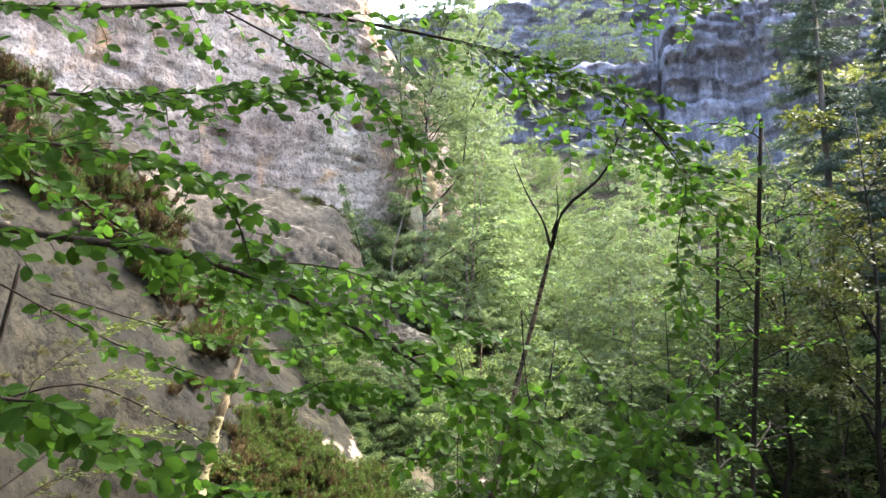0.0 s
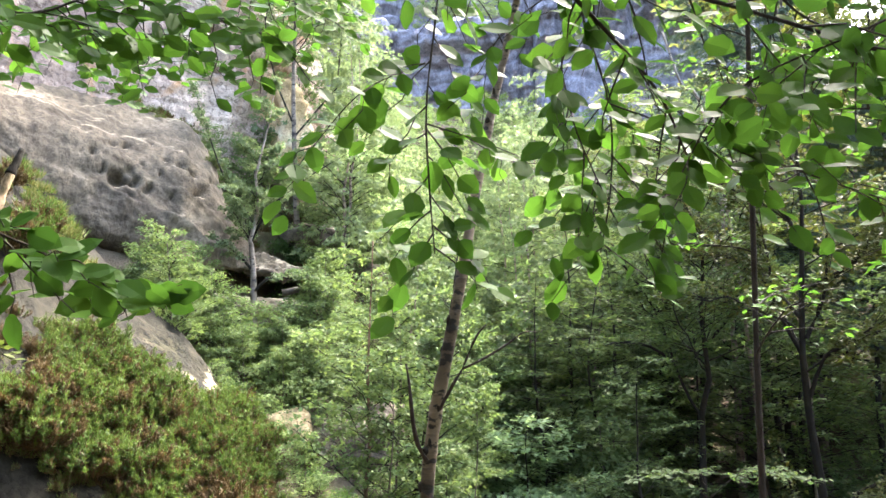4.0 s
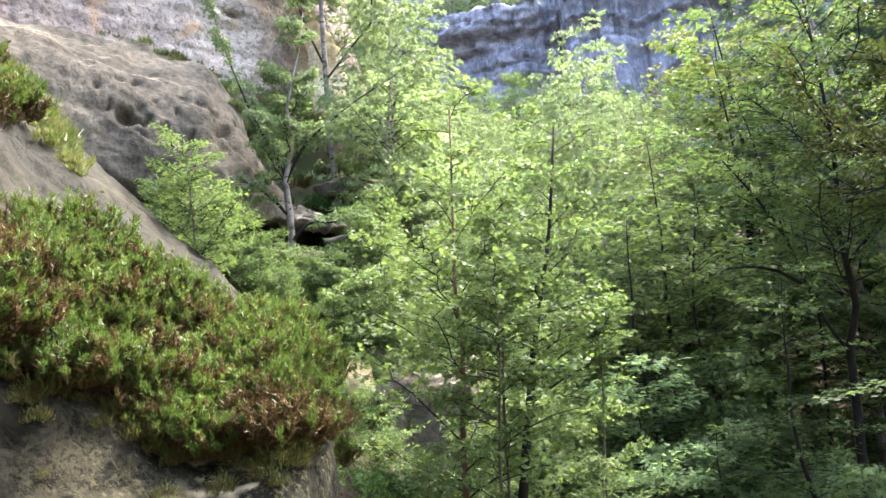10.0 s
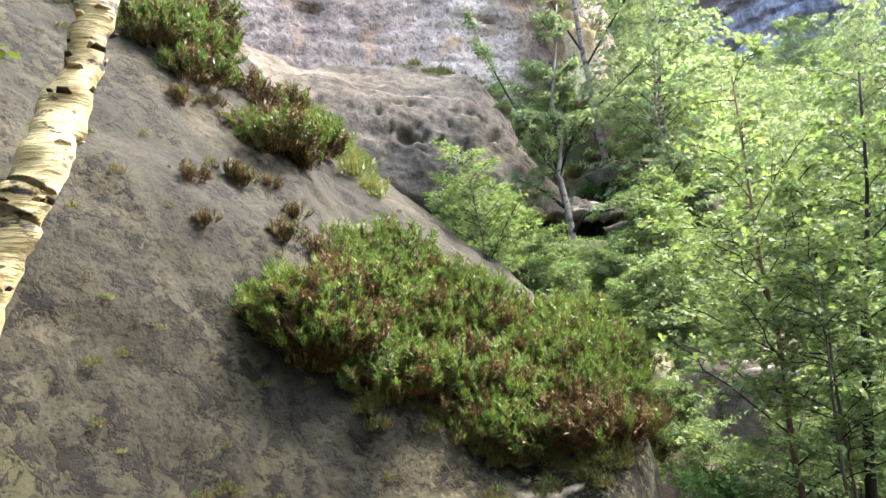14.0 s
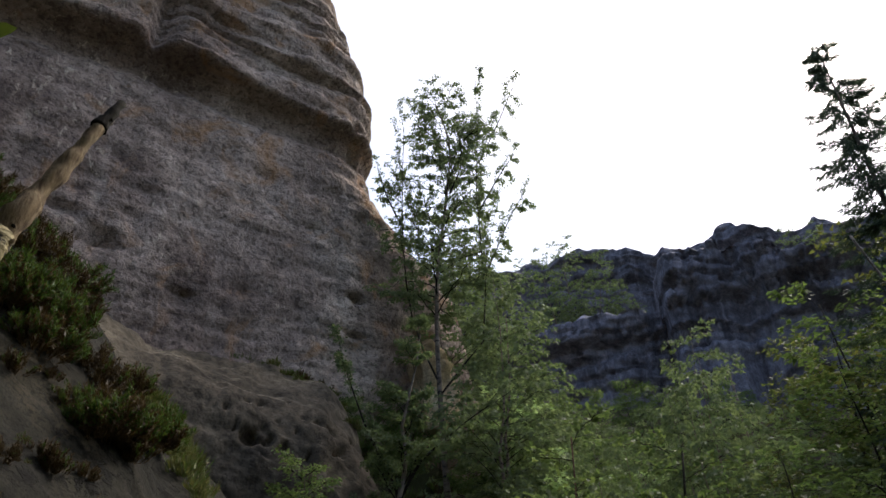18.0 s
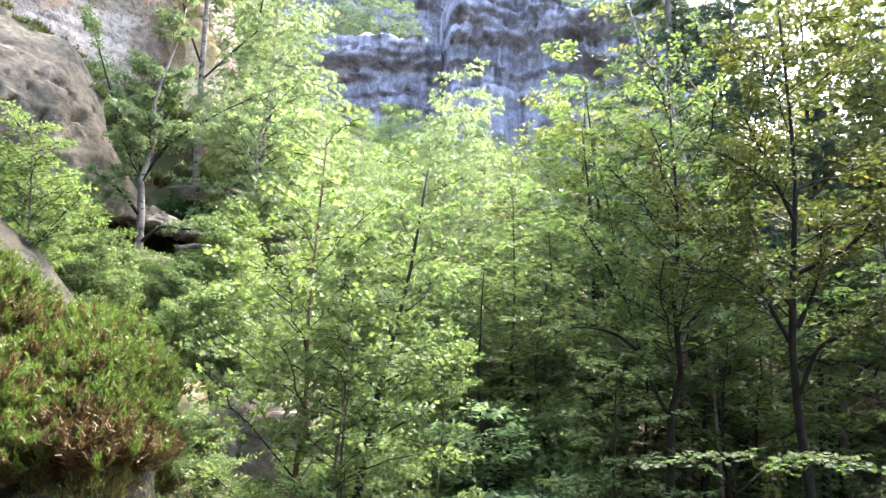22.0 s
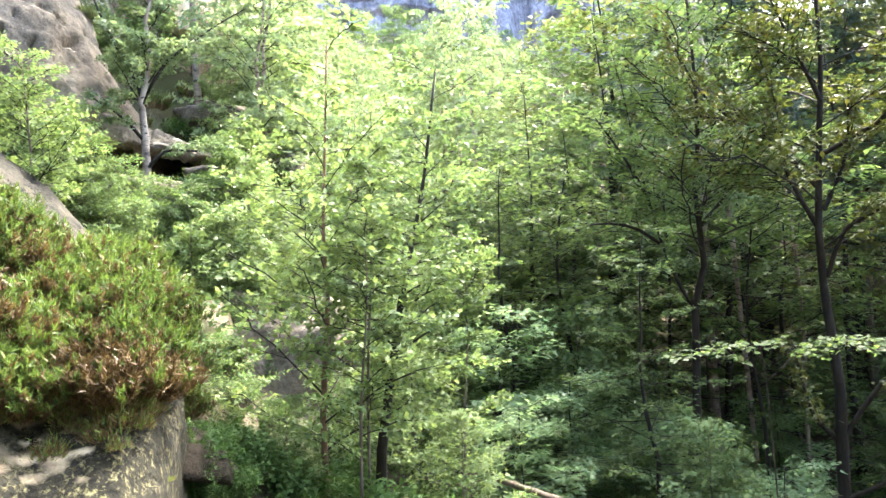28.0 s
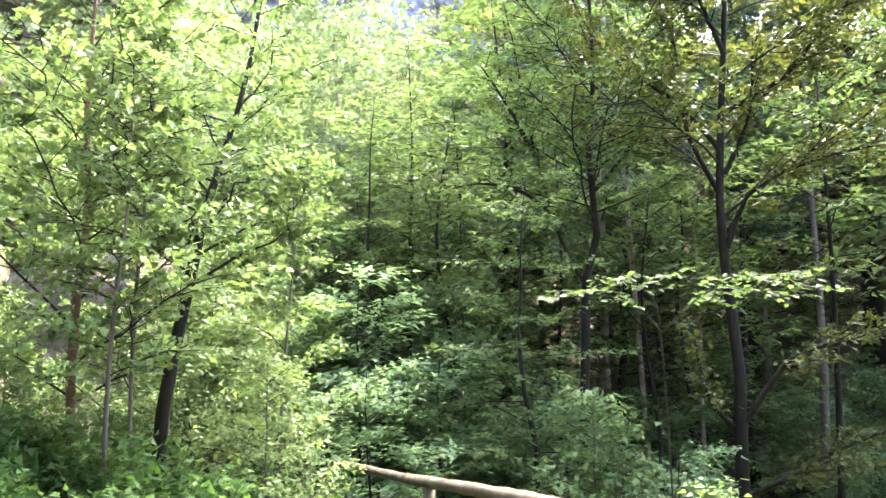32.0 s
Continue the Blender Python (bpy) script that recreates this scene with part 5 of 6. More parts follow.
for x, y, s in [(4.6, 21.0, 1.5), (5.8, 20.4, 1.3), (7.0, 22.0, 1.6), (5.0, 24.4, 1.7), (8.2, 24.0, 1.7), (6.2, 25.6, 1.9), (9.6, 25.0, 1.6), (7.6, 19.6, 1.3), (4.0, 25.6, 1.5), (11.0, 27.4, 1.8), (12.4, 22.6, 1.5), (6.6, 17.4, 1.0), (8.4, 17.8, 1.1)]:
    stand(shrub_b if (x * 7) % 3 < 1.4 else shrub_a, x, y, rng.uniform(0, 360), s)
for az, d, z, s in [(10.4, 79, 36.2, 1.2), (12.2, 81, 36.6, 1.35), (14.4, 80, 36.2, 1.15), (16.4, 79, 35.5, .8), (29.5, 76, 36.5, .7), (32, 76, 34.5, .8), (5, 77, 37.5, .8), (1.5, 77, 38.5, .8), (3, 95, 52, .7), (5.5, 95, 52.5, .6), (8, 96, 53, .6)]:
    x, y = round_hub(az, d)
    stand(birch_b, float(x), float(y), az * 50, s * 1.1, 0.3, z)
# Unseen high crowns, added to keep sky light off the slab and boughs.
canopy = tree("canopy_beech", "tall unseen beech added to shade the slab and the path", "tree", at_ground(-5.6, 2.6), 48, [(0, 0, 0), (.1, .1, 5), (-.1, 0, 10), (0, .1, 16.5)], 0.2, 0.03,
              6500, 0.30, GREY_BARK, CANOPY_LEAF, n_limbs=34, low=0.52, length=lambda f: 1.5 + 3.4 * (1 - f) ** 0.5, rise=0.3, droop=0.1, subs=9, flat=1.3, hang=0.15, spread=0.25, group="tall beeches over the path", plain=2)
for x, y, s, a in [(4.2, 2.6, 1.05, 70), (-7.6, 7.6, 1.0, 150), (-1.6, -2.6, 1.1, 220), (7.2, 5.6, 1.0, 300)]:
    stand(canopy, x, y, a, s)
stand(birch_a, 11.6, 39.8, 40, (17.3 - gz(11.6, 39.8)) / 14.3, z=gz(11.6, 39.8))
stand(birch_a, 10.3, 40.6, 110, (14.6 - gz(10.3, 40.6)) / 14.3, z=gz(10.3, 40.6))
# undergrowth over the slopes that face the path
made = 0
while made < 105:
    x, y = rng.uniform(2.0, 27), rng.uniform(12.5, 38)
    if x < 4.4 and y < 20.5 or math.hypot(x - 11.2, y - 19.2) < 2.2 and y < 19 or x > 9 + (y - 10) * 1.1:
        continue
    low = 0.5 if 7.5 < x < 11.5 and y < 23 else 1.0
    stand(shrub_a if rng.uniform() < 0.72 else shrub_b, x, y, rng.uniform(0, 360), low * rng.uniform(0.6, 1.3))
    made += 1
for x, y, s in [(-.4, 18.9, .5), (.9, 18.2, .55), (1.8, 18.9, .8), (2.6, 19.6, .9), (.2, 21.4, .6), (1.4, 21.8, .8), (-.5, 22.3, .55), (.6, 22.6, .7), (2.0, 22.4, .9), (3.2, 21.8, 1.0), (3.8, 23.4, 1.1),
                (-2.2, 20.2, .5), (-1.2, 19.6, .55), (.6, 25.6, .6), (1.6, 25.2, .8), (-.2, 28, .7), (1.0, 30, .9), (-2.2, 28.5, .6), (-3.2, 27.5, .6), (2.8, 26.0, .8), (4.2, 26.4, 1.0), (.1, 16.3, .45), (2.2, 16.2, .6)]:
    stand(shrub_b, x, y, rng.uniform(0, 360), s)
for x, y, sc in [(-2.4, 28.6, .7), (-1.6, 29.4, .8), (-3.0, 29.6, .8), (.3, 29.8, .8), (1.0, 28.2, .7), (2.2, 29.0, .8), (-.8, 30.6, .9), (1.8, 30.4, .9), (-2.0, 31.0, .9), (-3.4, 28.4, .7)]:
    stand(shrub_b, x, y, rng.uniform(0, 360), sc)
for k in range(34):                                    # young growth over the slope behind
    x, y = 1.5 + (k * 7 % 34) * 0.46 + rng.uniform(-.4, .4), 31 + k * 0.55 + rng.uniform(-.5, .5)
    stand(shrub_b if k % 3 else shrub_a, x, y, rng.uniform(0, 360), rng.uniform(1.3, 2.1))
for k in range(30):
    x, y = 3.0 + (k * 11 % 30) * 0.8 + rng.uniform(-.5, .5), 48 + k * 0.6 + rng.uniform(-.6, .6)
    stand(shrub_b, x, y, rng.uniform(0, 360), rng.uniform(1.0, 1.6))

for az, d, sc in [(-9.5, 15.2, .62), (-8.2, 15.8, .55), (-6.6, 15.6, .6), (-7.4, 16.4, .6), (-4.6, 15.6, .55), (-3.0, 15.9, .5), (-1.6, 15.8, .5), (-.4, 15.4, .55), (1.0, 15.9, .6), (2.2, 16.4, .75), (3.2, 17.2, .85), (4.0, 16.2, .8), (-10.8, 15.6, .6), (-5.6, 14.8, .5), (-3.6, 14.6, .5),
                  (-.2, 14.2, .55), (1.8, 14.8, .6), (3.6, 14.6, .7), (.6, 19.0, .5), (2.6, 19.4, .7), (3.6, 18.6, .8), (-12.4, 15.4, .55), (-11.5, 16.2, .55)]:
    x, y = round_hub(az, d)
    stand(shrub_b, float(x), float(y), az * 77, sc * 1.15)

# ---- heather, bilberry and grass ----


def tuft(name, label, seed, wide, tall, count, green, group, mats, blade=0.055, brown=0.35, broad=0.22, flat=0.0):
    """A bush of thin upright shoots, woody and brown inside, green outside."""
    rng = np.random.default_rng(seed)
    top = thing(name, (0, 0, -50), label, "bush", group)
    for nm, mat, n, lift in (("foliage", mats[0], int(count * (1 - brown)), 1.0), ("brushwood", mats[1], int(count * brown), 0.72)):
        a, r = rng.uniform(0, 6.28, n), np.sqrt(rng.uniform(0, 1, n))
        lump = 0.75 + (0.2 * np.sin(3 * a + seed) + 0.16 * np.sin(7 * a + 2 * seed)) * r
        z = tall * lift * lump * np.sqrt(np.maximum(0.03, 1 - (r * 0.93) ** 2)) * rng.uniform(0.25, 1.25, n)
        q = np.stack([wide * r * np.cos(a) * lump, wide * r * np.sin(a) * lump, z], 1)
        out = unit(np.stack([np.cos(a) * r, np.sin(a) * r, 0.8 + 0 * a], 1))
        h = Heap()
        leaves(h, q, rng, blade * (1.6 if nm == "brushwood" else 1.0), flat, broad if nm == "foliage" else 0.08, -0.5 if flat == 0 else 0.1, out=out * (2.2 if flat == 0 else 0.8), blade=True)
        part(nm, h.mesh(nm, mat, smooth=False), top, kind="stuff")
    return top


def heather_tuft(label, seed, wide, tall, shoots, brown):
    """A heather bush: feathery upright shoots, each a thin stem set with short green needles over brown twigs."""
    rng = np.random.default_rng(seed)
    top = thing("heather", (0, 0, -50), label, "bush", "heather on the slab")
    green, wood = Heap(), Heap()
    for k in range(shoots):
        a, r = rng.uniform(0, 6.28), math.sqrt(rng.uniform(0, 1))
        foot = np.array([0.55 * wide * r * math.cos(a), 0.55 * wide * r * math.sin(a), 0.0])
        lean = np.array([math.cos(a), math.sin(a), 0]) * wide * 0.65 * r
        ln = tall * (1 - 0.45 * r * r) * rng.uniform(0.6, 1.2)
        s = np.linspace(0, 1, 5)[:, None]
        line = foot + lean * s**0.8 + np.array([0, 0, ln]) * s + 0.02 * rng.normal(size=(5, 3)) * s
        tube(wood, line[::2], [0.006, 0.004, 0.002], 3, capped=False)
        for heap, n, lo, hi, size in ((wood, 22, 0.05, 0.75, 0.07), (wood if rng.uniform() < brown else green, 46, 0.35, 1.0, 0.062)):
            t = rng.uniform(lo, hi, n)
            q = np.stack([np.interp(t, s[:, 0], line[:, c]) for c in range(3)], 1) + 0.010 * rng.normal(size=(n, 3))
            way = unit(rng.normal(size=(n, 3)) * [1, 1, 0.4] + [0, 0, 1.1] + lean / wide)
            leaves(heap, q, rng, size * (1.25 - 0.5 * t.mean()), 0.0, 0.24, -0.4, out=2.2 * way, blade=True)
    part("foliage", green.mesh("foliage", HEATHER_GREEN, smooth=False), top, kind="stuff")
    part("brushwood", wood.mesh("brushwood", HEATHER_BROWN, smooth=False), top, kind="stuff")
    return top


heather_a = heather_tuft("green heather tuft with brown woody stems", 61, 0.36, 0.40, 46, 0.06)
heather_b = heather_tuft("brownish heather tuft with few green shoots", 62, 0.36, 0.36, 44, 0.85)
bilberry = tuft("bilberry", "bright green bilberry bush", 63, 0.42, 0.5, 1500, 1.0, "bilberry by the path", (BILBERRY_LEAF, HEATHER_BROWN), 0.045, 0.08, 0.8, 0.7)
bush = tuft("bush", "leafy green undergrowth bush", 66, 0.5, 0.75, 1300, 1.0, "bushes in the undergrowth", (BILBERRY_LEAF, HEATHER_BROWN), 0.066, 0.06, 0.75, 0.7)
bright_bush = tuft("bush", "bright yellow-green bilberry bush at the foot of the rock", 67, 0.42, 0.85, 1700, 1.0, "bushes in the undergrowth", (BRIGHT_LEAF, HEATHER_BROWN), 0.055, 0.06, 0.8, 0.7)
grass_tuft = tuft("grass_tuft", "dry yellowish grass tuft on the rock", 64, 0.20, 0.08, 260, 1.0, "grass on the rocks", (GRASS, HEATHER_GREEN), 0.08, 0.3)


sprig = tuft("heather", "small brown heather sprig on the rock", 65, 0.2, 0.2, 260, 0.4, "heather on the slab", (HEATHER_GREEN, HEATHER_BROWN), 0.06, 0.6)


def on_rock(surface, az, u):
    """A spot of a rock's face at a bearing and at the part u of the way to the crest."""
    na, nu = surface.shape[:2]
    return surface[int(np.clip(az, 0, 1) * (na - 1)), int(np.clip(u * 0.72, 0, 0.99) * (nu - 1))]


def sprinkle(top, surface, spots, rng, lo, hi, sink=0.06):
    for a, u in spots:
        p = on_rock(surface, a, u)
        copy_thing(top, pose(p[0], p[1], p[2] - sink, rng.uniform(-12, 12), rng.uniform(-12, 12), rng.uniform(0, 360)) @ Matrix.Scale(rng.uniform(lo, hi), 4))


def laid(surface, spots, rng, lo, hi, sink=0.04):
    out = []
    for a, u in spots:
        p = on_rock(surface, a, u)
        out.append(pose(p[0], p[1], p[2] - sink, rng.uniform(-12, 12), rng.uniform(-12, 12), rng.uniform(0, 360)) @ Matrix.Scale(rng.uniform(lo, hi), 4))
    return out


def bearing(az):
    return (az + 125) / 125.4


def seen_at(az, el):
    """The part of the way up the slab that stands at an elevation over the hub."""
    row = SLAB[int(bearing(az) * (SLAB.shape[0] - 1))]
    top = int(0.72 * SLAB.shape[1])
    e = np.degrees(np.arctan2(row[:top, 2] - 1.55, np.hypot(row[:top, 0] - HUB[0], row[:top, 1] - HUB[1])))
    return float(np.argmin(np.abs(e - el))) / top


rng = np.random.default_rng(91)
BANK = [-26, -24, -21, -17.5, -14, -10.8, -6, -2.5, -0.4], [8.4, 10.4, 13.6, 11.9, 9.4, 6.8, 4.9, 3.0, 0.2], [7.5, 5.5, 2.8, 1.2, -1.2, -3.8, -4.4, -4.4, -3.4]
band = []
for k in range(230):                                   # the long bank of heather that climbs the slab
    a = rng.uniform(-26, -0.5)
    lo, hi = np.interp(a, BANK[0], BANK[2]), np.interp(a, BANK[0], BANK[1])
    band.append((bearing(a), seen_at(a, lo + (hi - lo) * rng.uniform(0.0, 1))))
patchy = [float(value_noise(np.array([[a * 60, u * 7, 0.0]]), 5)[0]) + 1.4 * (0.35 - u) > 0.12 for a, u in band]
sprinkle(heather_a, SLAB, [q for q, brown in zip(band, patchy) if not brown], rng, 0.6, 1.3)
sprinkle(heather_b, SLAB, [q for q, brown in zip(band, patchy) if brown], rng, 0.6, 1.2)
fringe = []
for k in range(70):                                    # thin and ragged along the lower edge
    a = rng.uniform(-27, 0)
    fringe.append((bearing(a), seen_at(a, np.interp(a, BANK[0], BANK[2]) + rng.normal(-0.6, 1.0))))
joined("heather_fringe", "ragged brown heather along the lower edge of the bank", "heather", sprig, laid(SLAB, fringe * 2, rng, 0.4, 1.0))


def below_crest(az, down):
    """The part of the way up at which the slab stands so many degrees below its skyline over the hub."""
    row = SLAB[int(bearing(az) * (SLAB.shape[0] - 1))]
    top = int(0.72 * SLAB.shape[1])
    e = np.degrees(np.arctan2(row[:top, 2] - 1.55, np.hypot(row[:top, 0] - HUB[0], row[:top, 1] - HUB[1])))
    k = int(np.argmax(e))
    return float(np.argmin(np.abs(e[: k + 1] - (e[k] - down)))) / top


crest = []
for k in range(125):
    a = rng.uniform(-58, -21.5)
    crest.append((bearing(a), below_crest(a, rng.uniform(0.5, np.interp(a, [-58, -48, -36, -32, -25, -21.5], [3.0, 4.5, 5.0, 6.0, 6.0, 3.5])))))
joined("crest_heather", "green heather in a long strip below the crest of the slab", "heather", heather_a, laid(SLAB, crest[:55], rng, 0.7, 1.5))
joined("crest_heather", "brown heather in a long strip below the crest of the slab", "heather", heather_b, laid(SLAB, crest[55:], rng, 0.7, 1.5))
sprinkle(heather_b, SLAB, [(bearing(rng.uniform(-32, -20)), rng.uniform(0.30, 0.62)) for k in range(12)], rng, 0.3, 0.7)
sprinkle(grass_tuft, SLAB, [(bearing(a), below_crest(a, rng.uniform(-0.2, 2.2))) for a in [rng.uniform(-22.5, -17.5) for k in range(70)]], rng, 0.6, 1.5)
sprinkle(grass_tuft, SLAB, [(bearing(a), below_crest(a, rng.uniform(-0.2, 1.5))) for a in [rng.uniform(-62, -38) for k in range(50)]], rng, 0.5, 1.2)
joined("rock_plants", "tiny brown plants in the pits of the slab", "plant", sprig, laid(SLAB, [(bearing(rng.uniform(-62, -4)), rng.uniform(0.05, 0.85)) for k in range(150)], rng, 0.2, 0.7, 0.015))
sprinkle(grass_tuft, SLAB, [(bearing(rng.uniform(-60, 0)), rng.uniform(0.05, 0.6)) for k in range(30)], rng, 0.25, 0.5)


def spots_on(surface, rng, n, a0, a1, u0, u1, lo, hi):
    out = []
    for k in range(n):
        p = on_rock(surface, rng.uniform(a0, a1), rng.uniform(u0, u1))
        out.append(pose(p[0], p[1], p[2] - 0.06, 0, 0, rng.uniform(0, 360)) @ Matrix.Scale(rng.uniform(lo, hi), 4))
    return out


joined("knoll_heather", "brownish heather along the top of the knoll", "heather", heather_b, spots_on(KNOLL, rng, 44, 0.1, 0.85, 1.02, 1.12, 0.7, 1.5))
joined("knoll_heather", "green heather along the top of the knoll", "heather", heather_a, spots_on(KNOLL, rng, 36, 0.1, 0.85, 1.02, 1.12, 0.7, 1.5))
joined("knoll_grass", "dry grass on the knoll", "grass", grass_tuft, spots_on(KNOLL, rng, 50, 0.1, 0.9, 0.97, 1.06, 0.8, 1.6))
for x, y, z, s in [(-.75, 12.5, None, 1.25), (-.45, 12.75, None, 1.05), (-1.0, 12.25, None, .9), (-.55, 12.3, None, 1.1), (-.2, 12.9, None, 1.0), (-.9, 12.6, None, 1.1)]:
    stand(bilberry, x, y, rng.uniform(0, 360), s)
for x, y, s in [(-.82, 12.9, .72), (-.5, 13.05, .66), (-1.02, 12.75, .45), (-.3, 13.3, .6), (-.66, 12.6, .5)]:
    stand(bright_bush, x, y, rng.uniform(0, 360), s)
for x, y, s in [(.5, 14.1, .9), (.9, 14.7, 1.0), (1.3, 14.2, .8), (1.6, 15.3, 1.1), (2.0, 15.0, 1.0), (.2, 14.9, 1.0), (-.3, 15.0, .9), (1.1, 15.6, 1.2), (.0, 15.8, 1.2), (2.5, 15.6, 1.0), (1.9, 13.8, .8), (.1, 14.2, .8), (-.5, 14.2, .8), (.7, 16.2, 1.2), (2.2, 16.6, 1.2), (4.4, 15.2, .9), (5.0, 16.4, 1.1), (4.3, 17.6, 1.2), (5.4, 14.4, .9)]:
    stand(bush, x, y, rng.uniform(0, 360), s)
for k in range(26):
    y = 13.3 + k * 0.16
    stand(bush if k % 3 == 0 else bilberry, -.62 + .18 * (y - 13.3) + rng.uniform(-.3, .35), y, rng.uniform(0, 360), rng.uniform(.6, .95))
k = 0
while k < 115:
    x, y = rng.uniform(-0.6, 5.5), rng.uniform(12.6, 20)
    if x < 0.2 and y < 13.4 or x > 3.0 and y < 13.2 or x + 0.9 * (y - 12) < 0.6:
        continue
    k += 1
    stand(bilberry, x, y, rng.uniform(0, 360), rng.uniform(0.55, 1.05))
for k in range(34):                                    # plants that hang over the earth bank
    az, d = rng.uniform(-1.5, 6.5), rng.uniform(0, 1.2)
    x, y = round_hub(az, np.interp(az, [-2.5, 1.5, 4, 6, 8], [7.85, 8.0, 8.3, 8.7, 9.1]) + d)
    stand(bush if k % 3 == 0 else bilberry, float(x), float(y), rng.uniform(0, 360), rng.uniform(.5, .85), z=np.interp(az, [-2.5, -1, 1.5, 4, 6, 8], [.25, .2, .05, -.2, -.6, -1.05]))
for k in range(14):
    x, y = round_hub(rng.uniform(-2.5, 3.0), rng.uniform(7.7, 8.0))
    stand(bilberry, float(x), float(y), rng.uniform(0, 360), rng.uniform(.4, .6), z=rng.uniform(-.15, .1))
scrub = []
for k in range(70):
    x, y = rng.uniform(-2.5, 3), rng.uniform(20.5, 29.5)
    scrub.append(pose(x, y, gz(x, y) - 0.05, 0, 0, rng.uniform(0, 360)) @ Matrix.Scale(rng.uniform(0.8, 1.5), 4))
joined("slope_scrub", "heather and low scrub on the slope below the cliff", "scrub", heather_a, scrub[:35])
joined("slope_scrub", "bilberry scrub on the slope below the cliff", "scrub", bilberry, scrub[35:])

# ---- handrail ----


def handrail():
    """Two log rails on short posts along the outer side of the path."""
    a, b, c = (3.18, 12.85, -0.52), (3.36, 15.6, -0.88), (3.4, 19.4, -1.28)
    top = thing("handrail", (3.2, 12.85, gz(3.2, 12.85)), "weathered round log handrail on short posts", "handrail")
    o = np.array(top.location)
    for p, q, r in ((a, b, .052), (b, c, .046), (a, (3.36, 12.62, -1.05), .055)):
        h = Heap()
        tube(h, bend([np.subtract(p, o), np.add(p, q) / 2 - o + [0, 0, .012], np.subtract(q, o)], 24), np.linspace(r, r * .9, 24), 12, 0, 0.14, 6)
        part("rail", h.mesh("rail", RAIL_WOOD), top)
    for x, y, z in (a, (3.33, 15.1, -0.82), c):
        g = gz(x, y) - 0.15
        h = Heap()
        tube(h, [np.subtract((x, y, g), o), np.subtract((x, y, z - .03), o)], [.055, .05], 10, 0, 0.1, 7)
        part("post", h.mesh("post", RAIL_WOOD), top)


handrail()


def fallen_log(points, r, label):
    base = points[0]
    h = Heap()
    tube(h, bend(rel(points, base), 20), np.linspace(r, r * .45, 20), 8, 0, 0.3, 5)
    ob = new("fallen_log", h.mesh("fallen_log", GREY_BARK))
    ob.location = base
    tagged(ob, label, "log")


fallen_log([(-1.0, 24.75, 4.62), (-.35, 24.7, 4.70), (.25, 24.6, 4.45), (.8, 24.3, 4.05)], 0.10, "pale fallen log on the rock ledge")



def dead_stem(label, points, r, twigs=()):
    """A bare pale stem with a few broken twigs."""
    base = (points[0][0], points[0][1], gz(points[0][0], points[0][1]) - 0.1)
    top = thing("dead_birch", base, label, "tree")
    for k, (line, ra) in enumerate([([base] + list(points[1:]), r)] + [(q, 0.5 * r) for q in twigs]):
        h = Heap()
        tube(h, bend(rel(line, base), 18), np.linspace(ra, 0.5 * ra, 18), 8, 0, 0.15, 3 + k)
        part("twig" if k else "trunk", h.mesh("stem", BIRCH_BARK), top)


dead_stem("thin leaning dead birch with a broken top", [(11.95, 22.6, 0), (11.6, 22.8, 5.0), (11.08, 23.15, 9.71), (10.69, 23.44, 10.42), (10.32, 23.69, 12.19)], 0.06, [[(11.1, 23.1, 9.8), (11.33, 22.96, 10.08), (11.99, 22.43, 8.92)]])
dead_stem("pale dead trunk below the far cliff", [(16.66, 48.55, 0), (16.7, 48.5, 15.0), (16.66, 48.55, 18.4)], 0.14)

# ---- the beech whose branches hang over the path ----


